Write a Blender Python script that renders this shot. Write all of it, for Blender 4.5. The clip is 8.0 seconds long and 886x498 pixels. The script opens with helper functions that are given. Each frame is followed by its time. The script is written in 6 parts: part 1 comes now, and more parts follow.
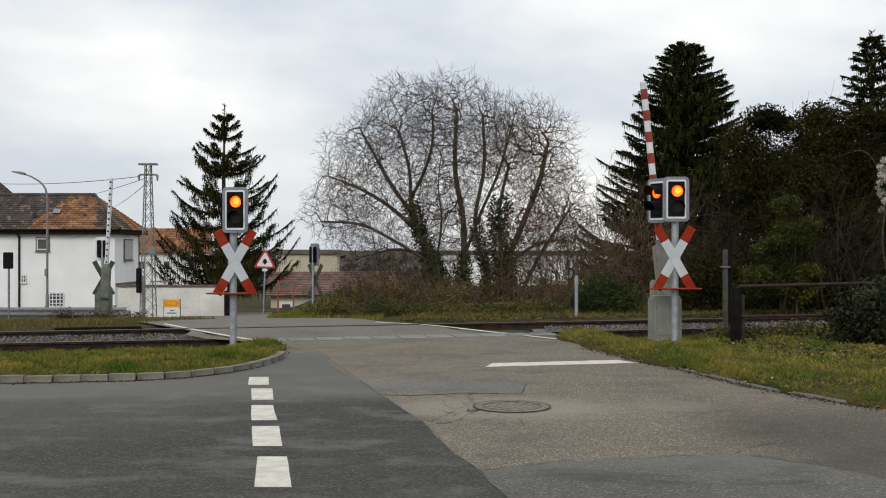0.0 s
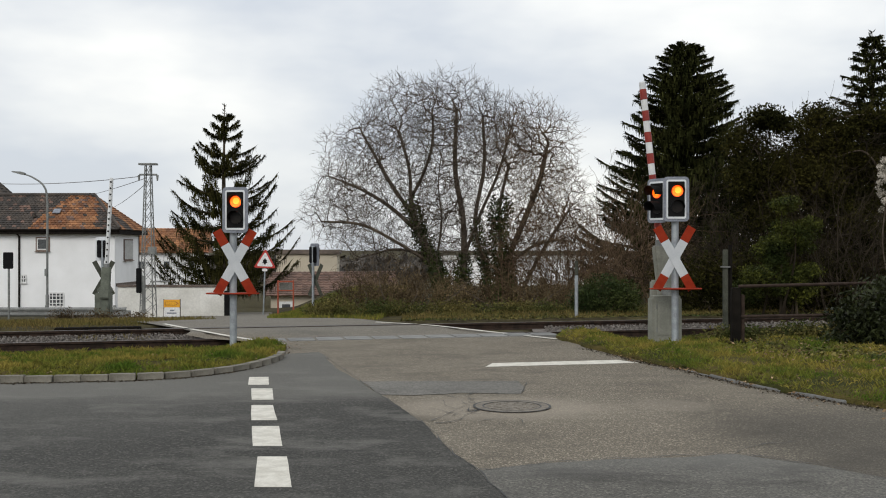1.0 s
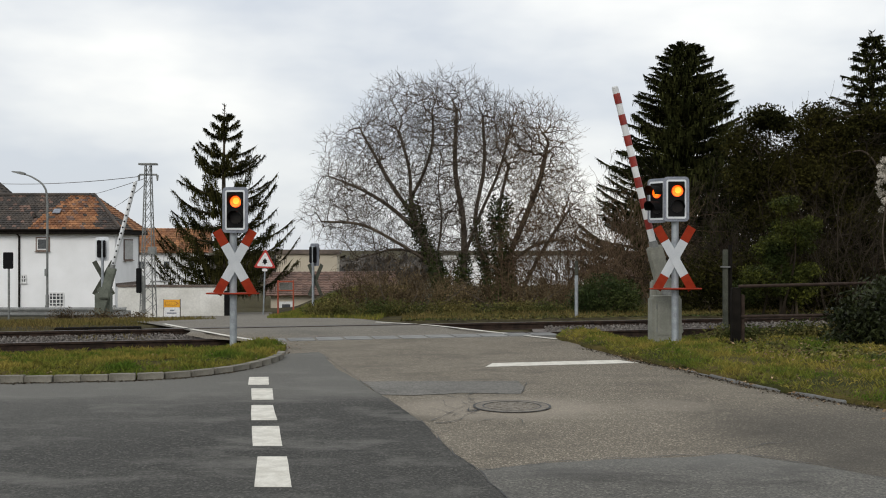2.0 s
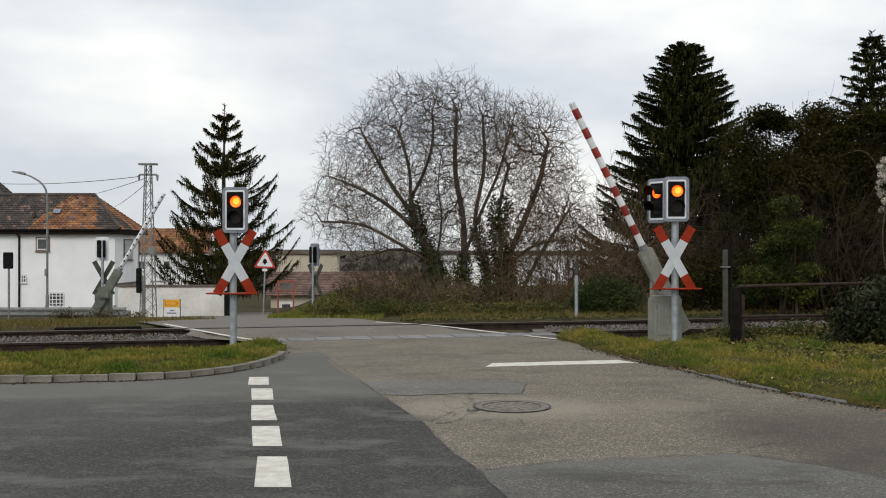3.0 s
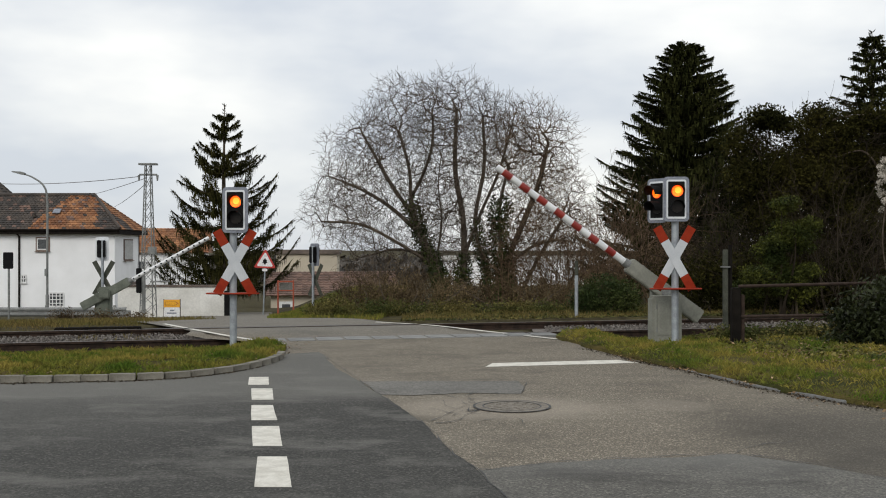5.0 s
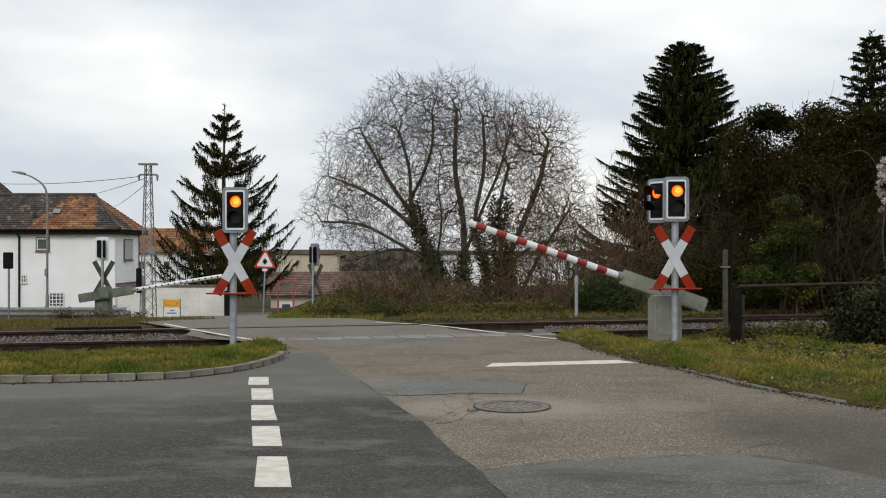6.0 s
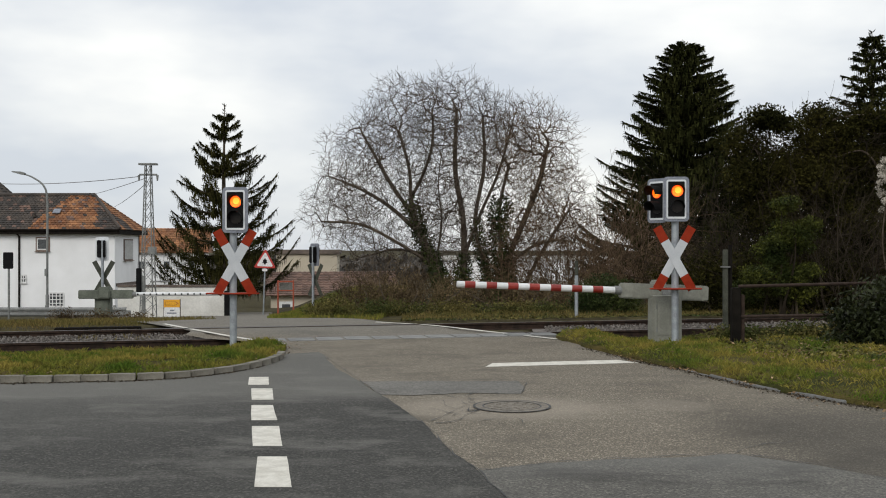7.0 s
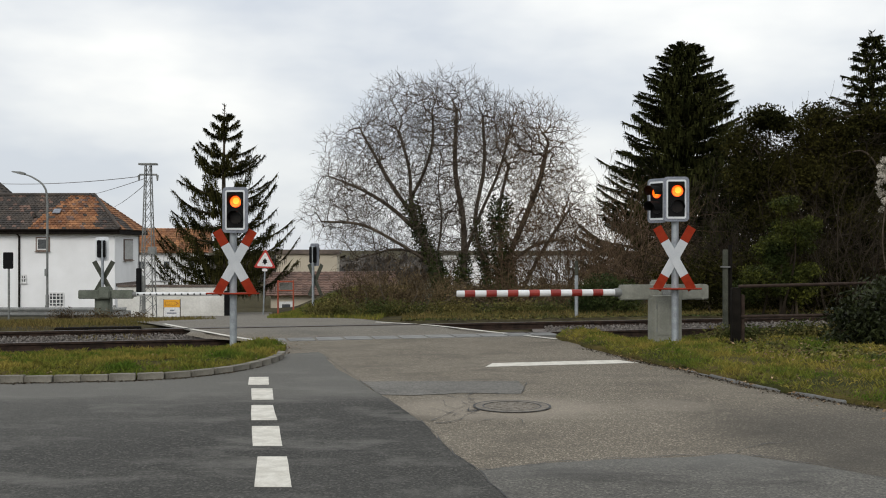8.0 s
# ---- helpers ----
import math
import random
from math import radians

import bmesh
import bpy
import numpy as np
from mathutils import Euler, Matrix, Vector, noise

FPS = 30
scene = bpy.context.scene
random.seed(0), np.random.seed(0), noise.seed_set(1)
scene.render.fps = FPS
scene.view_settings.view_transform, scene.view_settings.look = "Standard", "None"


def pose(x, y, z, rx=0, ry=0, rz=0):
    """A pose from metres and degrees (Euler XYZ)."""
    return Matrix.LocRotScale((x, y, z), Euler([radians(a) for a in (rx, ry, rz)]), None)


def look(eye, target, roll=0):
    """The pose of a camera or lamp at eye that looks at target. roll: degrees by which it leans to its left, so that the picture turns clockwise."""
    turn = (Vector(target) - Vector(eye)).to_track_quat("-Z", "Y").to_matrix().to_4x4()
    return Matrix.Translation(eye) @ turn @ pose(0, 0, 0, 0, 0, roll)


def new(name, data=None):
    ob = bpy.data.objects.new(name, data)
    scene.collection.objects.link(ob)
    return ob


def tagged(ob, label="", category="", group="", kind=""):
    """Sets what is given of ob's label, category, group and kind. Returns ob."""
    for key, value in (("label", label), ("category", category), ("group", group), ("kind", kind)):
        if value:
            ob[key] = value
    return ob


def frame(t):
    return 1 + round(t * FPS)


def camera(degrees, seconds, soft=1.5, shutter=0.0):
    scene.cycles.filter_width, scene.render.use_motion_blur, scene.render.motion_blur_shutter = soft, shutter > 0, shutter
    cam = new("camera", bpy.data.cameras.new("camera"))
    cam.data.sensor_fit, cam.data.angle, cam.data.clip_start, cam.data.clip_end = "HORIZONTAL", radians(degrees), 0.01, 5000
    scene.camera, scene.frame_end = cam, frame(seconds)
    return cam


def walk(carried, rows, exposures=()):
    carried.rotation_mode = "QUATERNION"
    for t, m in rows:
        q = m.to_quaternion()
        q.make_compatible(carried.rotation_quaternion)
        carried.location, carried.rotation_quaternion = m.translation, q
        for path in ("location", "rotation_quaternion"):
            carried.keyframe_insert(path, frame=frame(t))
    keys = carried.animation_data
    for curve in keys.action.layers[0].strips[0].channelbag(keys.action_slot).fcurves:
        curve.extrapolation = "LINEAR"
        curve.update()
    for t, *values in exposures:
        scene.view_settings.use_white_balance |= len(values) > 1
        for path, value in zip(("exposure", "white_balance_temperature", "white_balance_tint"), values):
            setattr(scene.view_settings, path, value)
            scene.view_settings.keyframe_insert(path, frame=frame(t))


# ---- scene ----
# ---- camera: stands still at eye height, level ----
cam = camera(48.26, 8.0, soft=1.05)
EYE = 1.66
walk(cam, [(0.0, look((0, 0, EYE), (0, 10, EYE))), (8.0, look((0, 0, EYE), (0, 10, EYE)))])

# ---- world, sun, exposure: a bright overcast winter day ----
SUN_EL, SUN_AZ = radians(38), radians(200)
world = bpy.data.worlds.new("world")
scene.world = world
world.use_nodes = True
wn, wl = world.node_tree.nodes, world.node_tree.links
wn.clear()
w_out = wn.new("ShaderNodeOutputWorld")
w_bg = wn.new("ShaderNodeBackground")
w_sky = wn.new("ShaderNodeTexSky")
w_sky.sky_type = "NISHITA"
w_sky.sun_disc = False
w_sky.sun_elevation, w_sky.sun_rotation = SUN_EL, SUN_AZ
w_bg.inputs["Strength"].default_value = 0.1
w_tc = wn.new("ShaderNodeTexCoord")
w_map = wn.new("ShaderNodeMapping")
w_map.inputs["Scale"].default_value = (1.0, 1.0, 2.6)
w_map.inputs["Location"].default_value = (0.35, 0.2, 0.1)
w_n = wn.new("ShaderNodeTexNoise")
w_n.inputs["Scale"].default_value = 2.6
w_n.inputs["Detail"].default_value = 5.0
w_n.inputs["Roughness"].default_value = 0.5
w_ramp = wn.new("ShaderNodeValToRGB")
w_ramp.color_ramp.elements[0].position = 0.41
w_ramp.color_ramp.elements[0].color = (6.8, 7.25, 7.85, 1)
w_ramp.color_ramp.elements[1].position = 0.66
w_ramp.color_ramp.elements[1].color = (10.6, 10.6, 10.25, 1)
w_mix = wn.new("ShaderNodeMix")
w_mix.data_type = "RGBA"
w_mix.inputs[0].default_value = 0.93
w_sep = wn.new("ShaderNodeSeparateXYZ")
w_grad = wn.new("ShaderNodeMapRange")
w_grad.inputs["From Min"].default_value = 0.0
w_grad.inputs["From Max"].default_value = 1.0
w_grad.inputs["To Min"].default_value = 0.88
w_grad.inputs["To Max"].default_value = 1.22
w_mul = wn.new("ShaderNodeVectorMath")
w_mul.operation = "SCALE"
wl.new(w_tc.outputs["Generated"], w_map.inputs["Vector"])
wl.new(w_map.outputs["Vector"], w_n.inputs["Vector"])
wl.new(w_n.outputs["Fac"], w_ramp.inputs["Fac"])
wl.new(w_tc.outputs["Generated"], w_sep.inputs[0])
wl.new(w_sep.outputs["Z"], w_grad.inputs["Value"])
wl.new(w_ramp.outputs["Color"], w_mul.inputs[0])
wl.new(w_grad.outputs["Result"], w_mul.inputs["Scale"])
wl.new(w_sky.outputs["Color"], w_mix.inputs[6])
wl.new(w_mul.outputs["Vector"], w_mix.inputs[7])
wl.new(w_mix.outputs[2], w_bg.inputs["Color"])
wl.new(w_bg.outputs["Background"], w_out.inputs["Surface"])

sun = new("sun", bpy.data.lights.new("sun", "SUN"))
sun.data.energy = 1.15
sun.data.angle = radians(25)
sun.data.color = (1.0, 0.96, 0.9)
sun.matrix_world = look((-12, -26, 24), (0, 8, 0))
scene.view_settings.exposure = 0.11


# ---- materials ----
def srgb(r, g, b):
    return tuple(((c / 255) / 12.92 if c / 255 < 0.04045 else ((c / 255 + 0.055) / 1.055) ** 2.4) for c in (r, g, b)) + (1.0,)


def mat(name, c1, c2=None, scale=3.0, fine=40.0, rough=0.8, metal=0.0, bump=0.3, dist=0.01, spread=0.5, speckle=0.25, vary=0.0, island=0.0, coat=0.0, emit=None, strength=0.0, spec=0.5):
    """Two colours mixed by a broad noise, a fine grain over them, and a bump from the grain."""
    m = bpy.data.materials.new(name)
    m.use_nodes = True
    nt = m.node_tree
    b = nt.nodes["Principled BSDF"]
    b.inputs["Roughness"].default_value = rough
    b.inputs["Metallic"].default_value = metal
    b.inputs["Specular IOR Level"].default_value = spec
    b.inputs["Coat Weight"].default_value = coat
    tc = nt.nodes.new("ShaderNodeTexCoord")
    n1 = nt.nodes.new("ShaderNodeTexNoise")
    n1.inputs["Scale"].default_value = scale
    n1.inputs["Detail"].default_value = 6
    n2 = nt.nodes.new("ShaderNodeTexNoise")
    n2.inputs["Scale"].default_value = fine
    n2.inputs["Detail"].default_value = 4
    nt.links.new(tc.outputs["Object"], n1.inputs["Vector"])
    nt.links.new(tc.outputs["Object"], n2.inputs["Vector"])
    ramp = nt.nodes.new("ShaderNodeMapRange")
    ramp.inputs["From Min"].default_value = 0.5 - 0.25 * spread
    ramp.inputs["From Max"].default_value = 0.5 + 0.25 * spread
    nt.links.new(n1.outputs["Fac"], ramp.inputs["Value"])
    mix = nt.nodes.new("ShaderNodeMix")
    mix.data_type = "RGBA"
    mix.inputs[6].default_value = (*c1[:3], 1)
    mix.inputs[7].default_value = (*(c2 or c1)[:3], 1)
    nt.links.new(ramp.outputs["Result"], mix.inputs[0])
    grain = nt.nodes.new("ShaderNodeMapRange")
    grain.inputs["From Min"].default_value = 0.25
    grain.inputs["From Max"].default_value = 0.75
    grain.inputs["To Min"].default_value = 1 - speckle
    grain.inputs["To Max"].default_value = 1 + speckle
    nt.links.new(n2.outputs["Fac"], grain.inputs["Value"])
    mul = nt.nodes.new("ShaderNodeVectorMath")
    mul.operation = "SCALE"
    nt.links.new(mix.outputs[2], mul.inputs[0])
    nt.links.new(grain.outputs["Result"], mul.inputs["Scale"])
    last = mul.outputs["Vector"]
    for amount, node, socket in ((vary, "ShaderNodeObjectInfo", "Random"), (island, "ShaderNodeNewGeometry", "Random Per Island")):
        if amount:
            info = nt.nodes.new(node)
            r = nt.nodes.new("ShaderNodeMapRange")
            r.inputs["To Min"].default_value = 1 - amount
            r.inputs["To Max"].default_value = 1 + amount
            nt.links.new(info.outputs[socket], r.inputs["Value"])
            k = nt.nodes.new("ShaderNodeVectorMath")
            k.operation = "SCALE"
            nt.links.new(last, k.inputs[0])
            nt.links.new(r.outputs["Result"], k.inputs["Scale"])
            last = k.outputs["Vector"]
    nt.links.new(last, b.inputs["Base Color"])
    if bump:
        bp = nt.nodes.new("ShaderNodeBump")
        bp.inputs["Strength"].default_value = bump
        bp.inputs["Distance"].default_value = dist
        nt.links.new(n2.outputs["Fac"], bp.inputs["Height"])
        nt.links.new(bp.outputs["Normal"], b.inputs["Normal"])
    if emit:
        b.inputs["Emission Color"].default_value = (*emit[:3], 1)
        b.inputs["Emission Strength"].default_value = strength
    return m


def stones(name, c1, c2, scale, light, rough=0.9, stain=None, amount=0.5):
    """Asphalt: aggregate cells of mixed greys in a dark binder, with broad worn stretches."""
    m = mat(name, c1, c2, scale=0.55, fine=62.0, rough=rough, bump=0.9, dist=0.012, spread=0.7, speckle=0.6, spec=0.3)
    nt = m.node_tree
    b = nt.nodes["Principled BSDF"]
    src = b.inputs["Base Color"].links[0].from_socket
    tc = nt.nodes.new("ShaderNodeTexCoord")
    v = nt.nodes.new("ShaderNodeTexVoronoi")
    v.inputs["Scale"].default_value = scale
    nt.links.new(tc.outputs["Object"], v.inputs["Vector"])
    sep = nt.nodes.new("ShaderNodeSeparateColor")
    nt.links.new(v.outputs["Color"], sep.inputs[0])
    pick = nt.nodes.new("ShaderNodeMapRange")
    pick.inputs["From Min"].default_value = 0.72
    pick.inputs["From Max"].default_value = 1.0
    nt.links.new(sep.outputs[0], pick.inputs["Value"])
    mx = nt.nodes.new("ShaderNodeMix")
    mx.data_type = "RGBA"
    k = nt.nodes.new("ShaderNodeMath")
    k.operation = "MULTIPLY"
    k.inputs[1].default_value = 0.9
    nt.links.new(pick.outputs["Result"], k.inputs[0])
    nt.links.new(k.outputs[0], mx.inputs[0])
    nt.links.new(src, mx.inputs[6])
    mx.inputs[7].default_value = (*light[:3], 1)
    out = mx.outputs[2]
    if stain:
        mp = nt.nodes.new("ShaderNodeMapping")
        mp.inputs["Scale"].default_value = (0.55, 1.0, 1.0)
        n = nt.nodes.new("ShaderNodeTexNoise")
        n.inputs["Scale"].default_value = 1.6
        n.inputs["Detail"].default_value = 10
        n.inputs["Roughness"].default_value = 0.68
        n.inputs["Distortion"].default_value = 0.3
        nt.links.new(tc.outputs["Object"], mp.inputs["Vector"])
        nt.links.new(mp.outputs["Vector"], n.inputs["Vector"])
        mr = nt.nodes.new("ShaderNodeMapRange")
        mr.inputs["From Min"].default_value = 0.5
        mr.inputs["From Max"].default_value = 0.64
        mr.inputs["To Max"].default_value = amount
        nt.links.new(n.outputs["Fac"], mr.inputs["Value"])
        m2 = nt.nodes.new("ShaderNodeMix")
        m2.data_type = "RGBA"
        nt.links.new(mr.outputs["Result"], m2.inputs[0])
        nt.links.new(out, m2.inputs[6])
        m2.inputs[7].default_value = (*stain[:3], 1)
        out = m2.outputs[2]
    nt.links.new(out, b.inputs["Base Color"])
    return m


def zone(m, colour, amount, xs=None, ys=None, centre=None, radii=None, wobble=0.8, grain=1.4):
    """Lets another colour come in softly over a stretch of the road, with a ragged limit."""
    nt = m.node_tree
    b = nt.nodes["Principled BSDF"]
    src = b.inputs["Base Color"].links[0].from_socket
    tc = nt.nodes.new("ShaderNodeTexCoord")
    n = nt.nodes.new("ShaderNodeTexNoise")
    n.inputs["Scale"].default_value = grain
    n.inputs["Detail"].default_value = 9
    n.inputs["Roughness"].default_value = 0.66
    mp = nt.nodes.new("ShaderNodeMapping")
    mp.inputs["Scale"].default_value = (0.5, 0.95, 1.0)
    nt.links.new(tc.outputs["Object"], mp.inputs["Vector"])
    nt.links.new(mp.outputs["Vector"], n.inputs["Vector"])

    def shifted(socket, by):
        a = nt.nodes.new("ShaderNodeMath")
        a.operation = "MULTIPLY_ADD"
        nt.links.new(n.outputs["Fac"], a.inputs[0])
        a.inputs[1].default_value = by
        nt.links.new(socket, a.inputs[2])
        return a.outputs[0]

    def ramp(socket, lo, hi, top=1.0):
        r = nt.nodes.new("ShaderNodeMapRange")
        r.interpolation_type = "SMOOTHSTEP"
        r.inputs["From Min"].default_value = min(lo, hi) + wobble / 2
        r.inputs["From Max"].default_value = max(lo, hi) + wobble / 2
        r.inputs["To Min"].default_value = top if lo > hi else 0.0
        r.inputs["To Max"].default_value = 0.0 if lo > hi else top
        nt.links.new(shifted(socket, wobble), r.inputs["Value"])
        return r.outputs["Result"]

    if centre:
        off = nt.nodes.new("ShaderNodeMapping")
        off.vector_type = "TEXTURE"
        off.inputs["Location"].default_value = (*centre, 0)
        off.inputs["Scale"].default_value = (*radii, 1)
        nt.links.new(tc.outputs["Object"], off.inputs["Vector"])
        ln = nt.nodes.new("ShaderNodeVectorMath")
        ln.operation = "LENGTH"
        nt.links.new(off.outputs["Vector"], ln.inputs[0])
        fac = ramp(ln.outputs["Value"], 1.1, 0.5, amount)
    else:
        sep = nt.nodes.new("ShaderNodeSeparateXYZ")
        nt.links.new(tc.outputs["Object"], sep.inputs[0])
        socks = [ramp(sep.outputs[k], *lim) for k, lim in (("X", xs), ("Y", ys)) if lim]
        k = nt.nodes.new("ShaderNodeMath")
        k.operation = "MULTIPLY"
        nt.links.new(socks[0], k.inputs[0])
        if len(socks) > 1:
            j = nt.nodes.new("ShaderNodeMath")
            j.operation = "MULTIPLY"
            nt.links.new(socks[1], j.inputs[0])
            j.inputs[1].default_value = amount
            nt.links.new(j.outputs[0], k.inputs[1])
        else:
            k.inputs[1].default_value = amount
        fac = k.outputs[0]
    mx = nt.nodes.new("ShaderNodeMix")
    mx.data_type = "RGBA"
    nt.links.new(fac, mx.inputs[0])
    # the other colour keeps the grain of the first
    hsv = nt.nodes.new("ShaderNodeMix")
    hsv.data_type = "RGBA"
    hsv.inputs[0].default_value = 0.6
    nt.links.new(src, hsv.inputs[6])
    hsv.inputs[7].default_value = (*colour[:3], 1)
    nt.links.new(src, mx.inputs[6])
    nt.links.new(hsv.outputs[2], mx.inputs[7])
    nt.links.new(mx.outputs[2], b.inputs["Base Color"])


M = {}
M["old_asphalt"] = stones("old_asphalt", (0.112, 0.096, 0.073), (0.146, 0.127, 0.098), 78, (0.36, 0.315, 0.245), 0.9, (0.088, 0.076, 0.059), 0.6)
M["new_asphalt"] = stones("new_asphalt", (0.032, 0.031, 0.0275), (0.046, 0.0447, 0.04), 60, (0.1, 0.096, 0.085), 0.9, (0.14, 0.135, 0.121), 0.55)
M["patch_asphalt"] = stones("patch_asphalt", (0.112, 0.107, 0.096), (0.14, 0.134, 0.12), 60, (0.21, 0.2, 0.178), 0.9, (0.07, 0.067, 0.06), 0.6)
M["repair_asphalt"] = stones("repair_asphalt", (0.078, 0.074, 0.065), (0.108, 0.103, 0.091), 60, (0.18, 0.17, 0.148), 0.9, (0.04, 0.038, 0.034), 0.8)
# right side darkened: shade from the trees and hedge put into the colour
zone(M["old_asphalt"], (0.03, 0.028, 0.024), 1.0, xs=(2.0, 3.2), ys=(11.2, 9.2), wobble=0.9)
zone(M["old_asphalt"], (0.3, 0.262, 0.21), 0.85, centre=(0.6, 10.33), radii=(1.35, 0.92), wobble=0.5)
zone(M["old_asphalt"], (0.235, 0.205, 0.165), 0.6, centre=(2.42, 10.5), radii=(0.5, 0.5), wobble=0.6)
zone(M["old_asphalt"], (0.15, 0.144, 0.128), 0.8, ys=(18.3, 18.9), wobble=0.3)
zone(M["new_asphalt"], (0.158, 0.152, 0.136), 0.85, ys=(10.3, 11.4), wobble=1.7)
zone(M["new_asphalt"], (0.135, 0.13, 0.116), 0.4, xs=(-1.9, -3.2), ys=(7.8, 9.8), wobble=2.0)
zone(M["repair_asphalt"], (0.15, 0.146, 0.134), 0.8, ys=(6.9, 7.9), wobble=1.2, grain=2.2)
M["paint"] = mat("road_paint", (0.6, 0.575, 0.51), (0.47, 0.445, 0.385), 7, 60, 0.7, bump=0.3, speckle=0.12)
M["concrete"] = mat("concrete", (0.115, 0.105, 0.084), (0.2, 0.186, 0.153), 5, 70, 0.9, bump=0.5, speckle=0.2, vary=0.12)
M["mossy_post"] = mat("mossy_concrete", (0.045, 0.048, 0.037), (0.075, 0.078, 0.061), 5, 40, 0.9, bump=0.4, spec=0.2)
M["slab"] = mat("slab", (0.15, 0.15, 0.145), (0.2, 0.2, 0.19), 4, 70, 0.9, bump=0.5, speckle=0.2, vary=0.12)
M["tar"] = mat("tar", (0.03, 0.03, 0.03), (0.045, 0.044, 0.042), 6, 40, 0.7)
M["iron"] = mat("cast_iron", (0.115, 0.099, 0.078), (0.18, 0.157, 0.125), 9, 60, 0.85, 0.0, bump=0.6)
M["rail_side"] = mat("rusty_rail", (0.02, 0.014, 0.011), (0.042, 0.027, 0.02), 7, 60, 0.9, 0.0, bump=0.5, spec=0.15)
M["rail_top"] = mat("rail_head", (0.06, 0.05, 0.043), (0.12, 0.1, 0.09), 6, 40, 0.5, 0.4, bump=0.2)
M["ballast"] = mat("ballast", (0.075, 0.064, 0.056), (0.15, 0.135, 0.12), 8, 30, 0.95, bump=0.6, dist=0.02, island=0.5)
M["soil"] = mat("soil", (0.036, 0.03, 0.017), (0.065, 0.056, 0.025), 2.2, 25, 0.95, bump=0.8, dist=0.03, speckle=0.4, spec=0.08)
M["turf"] = mat("turf", (0.034, 0.036, 0.01), (0.085, 0.066, 0.022), 1.0, 30, 0.95, bump=0.8, dist=0.03, speckle=0.45, spec=0.08)
M["blade"] = mat("grass_blade", (0.06, 0.1, 0.012), (0.21, 0.17, 0.038), 1.1, 9, 0.7, bump=0, spread=0.55, island=0.4, spec=0.08)
M["dry_leaf"] = mat("dry_leaf", (0.1, 0.06, 0.03), (0.25, 0.175, 0.105), 3, 20, 0.8, bump=0, island=0.5, spec=0.08)
M["galv"] = mat("galvanised_steel", (0.36, 0.39, 0.41), (0.27, 0.29, 0.31), 7, 60, 0.5, 0.55, bump=0.1, speckle=0.12)
M["weathered"] = mat("weathered_steel", (0.16, 0.165, 0.16), (0.22, 0.225, 0.215), 6, 50, 0.65, 0.3, bump=0.15)
M["casing"] = mat("grey_green_casing", (0.17, 0.172, 0.143), (0.225, 0.226, 0.19), 3.5, 30, 0.65, bump=0.1, speckle=0.15)
M["casing_far"] = mat("mossy_casing", (0.08, 0.09, 0.069), (0.125, 0.137, 0.108), 4, 30, 0.7, bump=0.15, speckle=0.2)
M["cross_white"] = mat("white_reflective_sheet", (0.42, 0.44, 0.46), (0.5, 0.515, 0.53), 3, 60, 0.5, bump=0.03, speckle=0.05, spec=0.2)
M["cross_red"] = mat("red_reflective_sheet", (0.21, 0.017, 0.004), (0.27, 0.027, 0.006), 5, 60, 0.5, bump=0.03, speckle=0.08, spec=0.15)
M["boom_white"] = mat("boom_white", (0.66, 0.67, 0.67), (0.54, 0.55, 0.55), 3, 40, 0.4, bump=0.05, speckle=0.06)
M["boom_red"] = mat("boom_red", (0.19, 0.014, 0.009), (0.25, 0.022, 0.012), 4, 40, 0.45, bump=0.05)
M["plate_grey"] = mat("plate_grey", (0.15, 0.165, 0.195), (0.2, 0.215, 0.25), 5, 40, 0.5, bump=0.05)
M["plate_white"] = mat("plate_white", (0.66, 0.68, 0.7), (0.56, 0.58, 0.6), 5, 40, 0.45, bump=0.03, speckle=0.06)
M["plate_black"] = mat("matt_black", (0.006, 0.006, 0.0065), (0.011, 0.011, 0.011), 5, 40, 0.8, bump=0.05, spec=0.1)
M["lens_dark"] = mat("dark_lens", (0.008, 0.007, 0.006), (0.014, 0.01, 0.008), 30, 90, 0.35, bump=0.2, spec=0.2)
M["lamp_on"] = mat("lit_lens", (0.8, 0.2, 0.02), (0.9, 0.4, 0.03), 30, 60, 0.4, bump=0, emit=(1.0, 0.17, 0.004), strength=1.1)
M["lamp_core"] = mat("lit_core", (0.9, 0.5, 0.05), (0.9, 0.6, 0.1), 30, 60, 0.4, bump=0, emit=(1.0, 0.42, 0.02), strength=1.15)
M["lamp_rim"] = mat("lit_rim", (0.8, 0.1, 0.02), (0.8, 0.12, 0.02), 30, 60, 0.4, bump=0, emit=(0.8, 0.035, 0.003), strength=0.9)
M["render_white"] = mat("white_render", (0.82, 0.825, 0.83), (0.75, 0.755, 0.755), 0.5, 20, 0.9, bump=0.15, speckle=0.04)
M["wall_white"] = mat("whitewashed_wall", (0.68, 0.67, 0.63), (0.55, 0.54, 0.5), 0.9, 12, 0.9, bump=0.3, speckle=0.1)
M["wall_beige"] = mat("beige_render", (0.5, 0.44, 0.34), (0.42, 0.37, 0.29), 0.6, 12, 0.9, bump=0.2, speckle=0.08)
M["coping"] = mat("brown_coping", (0.09, 0.07, 0.06), (0.14, 0.11, 0.09), 3, 20, 0.85)
M["roof_red"] = mat("clay_tile_red", (0.15, 0.058, 0.022), (0.27, 0.125, 0.052), 1.2, 14, 0.85, bump=0.3, speckle=0.25, island=0.35)
M["roof_dark"] = mat("clay_tile_dark", (0.03, 0.026, 0.023), (0.062, 0.048, 0.038), 1.2, 14, 0.85, bump=0.3, speckle=0.25, island=0.35)
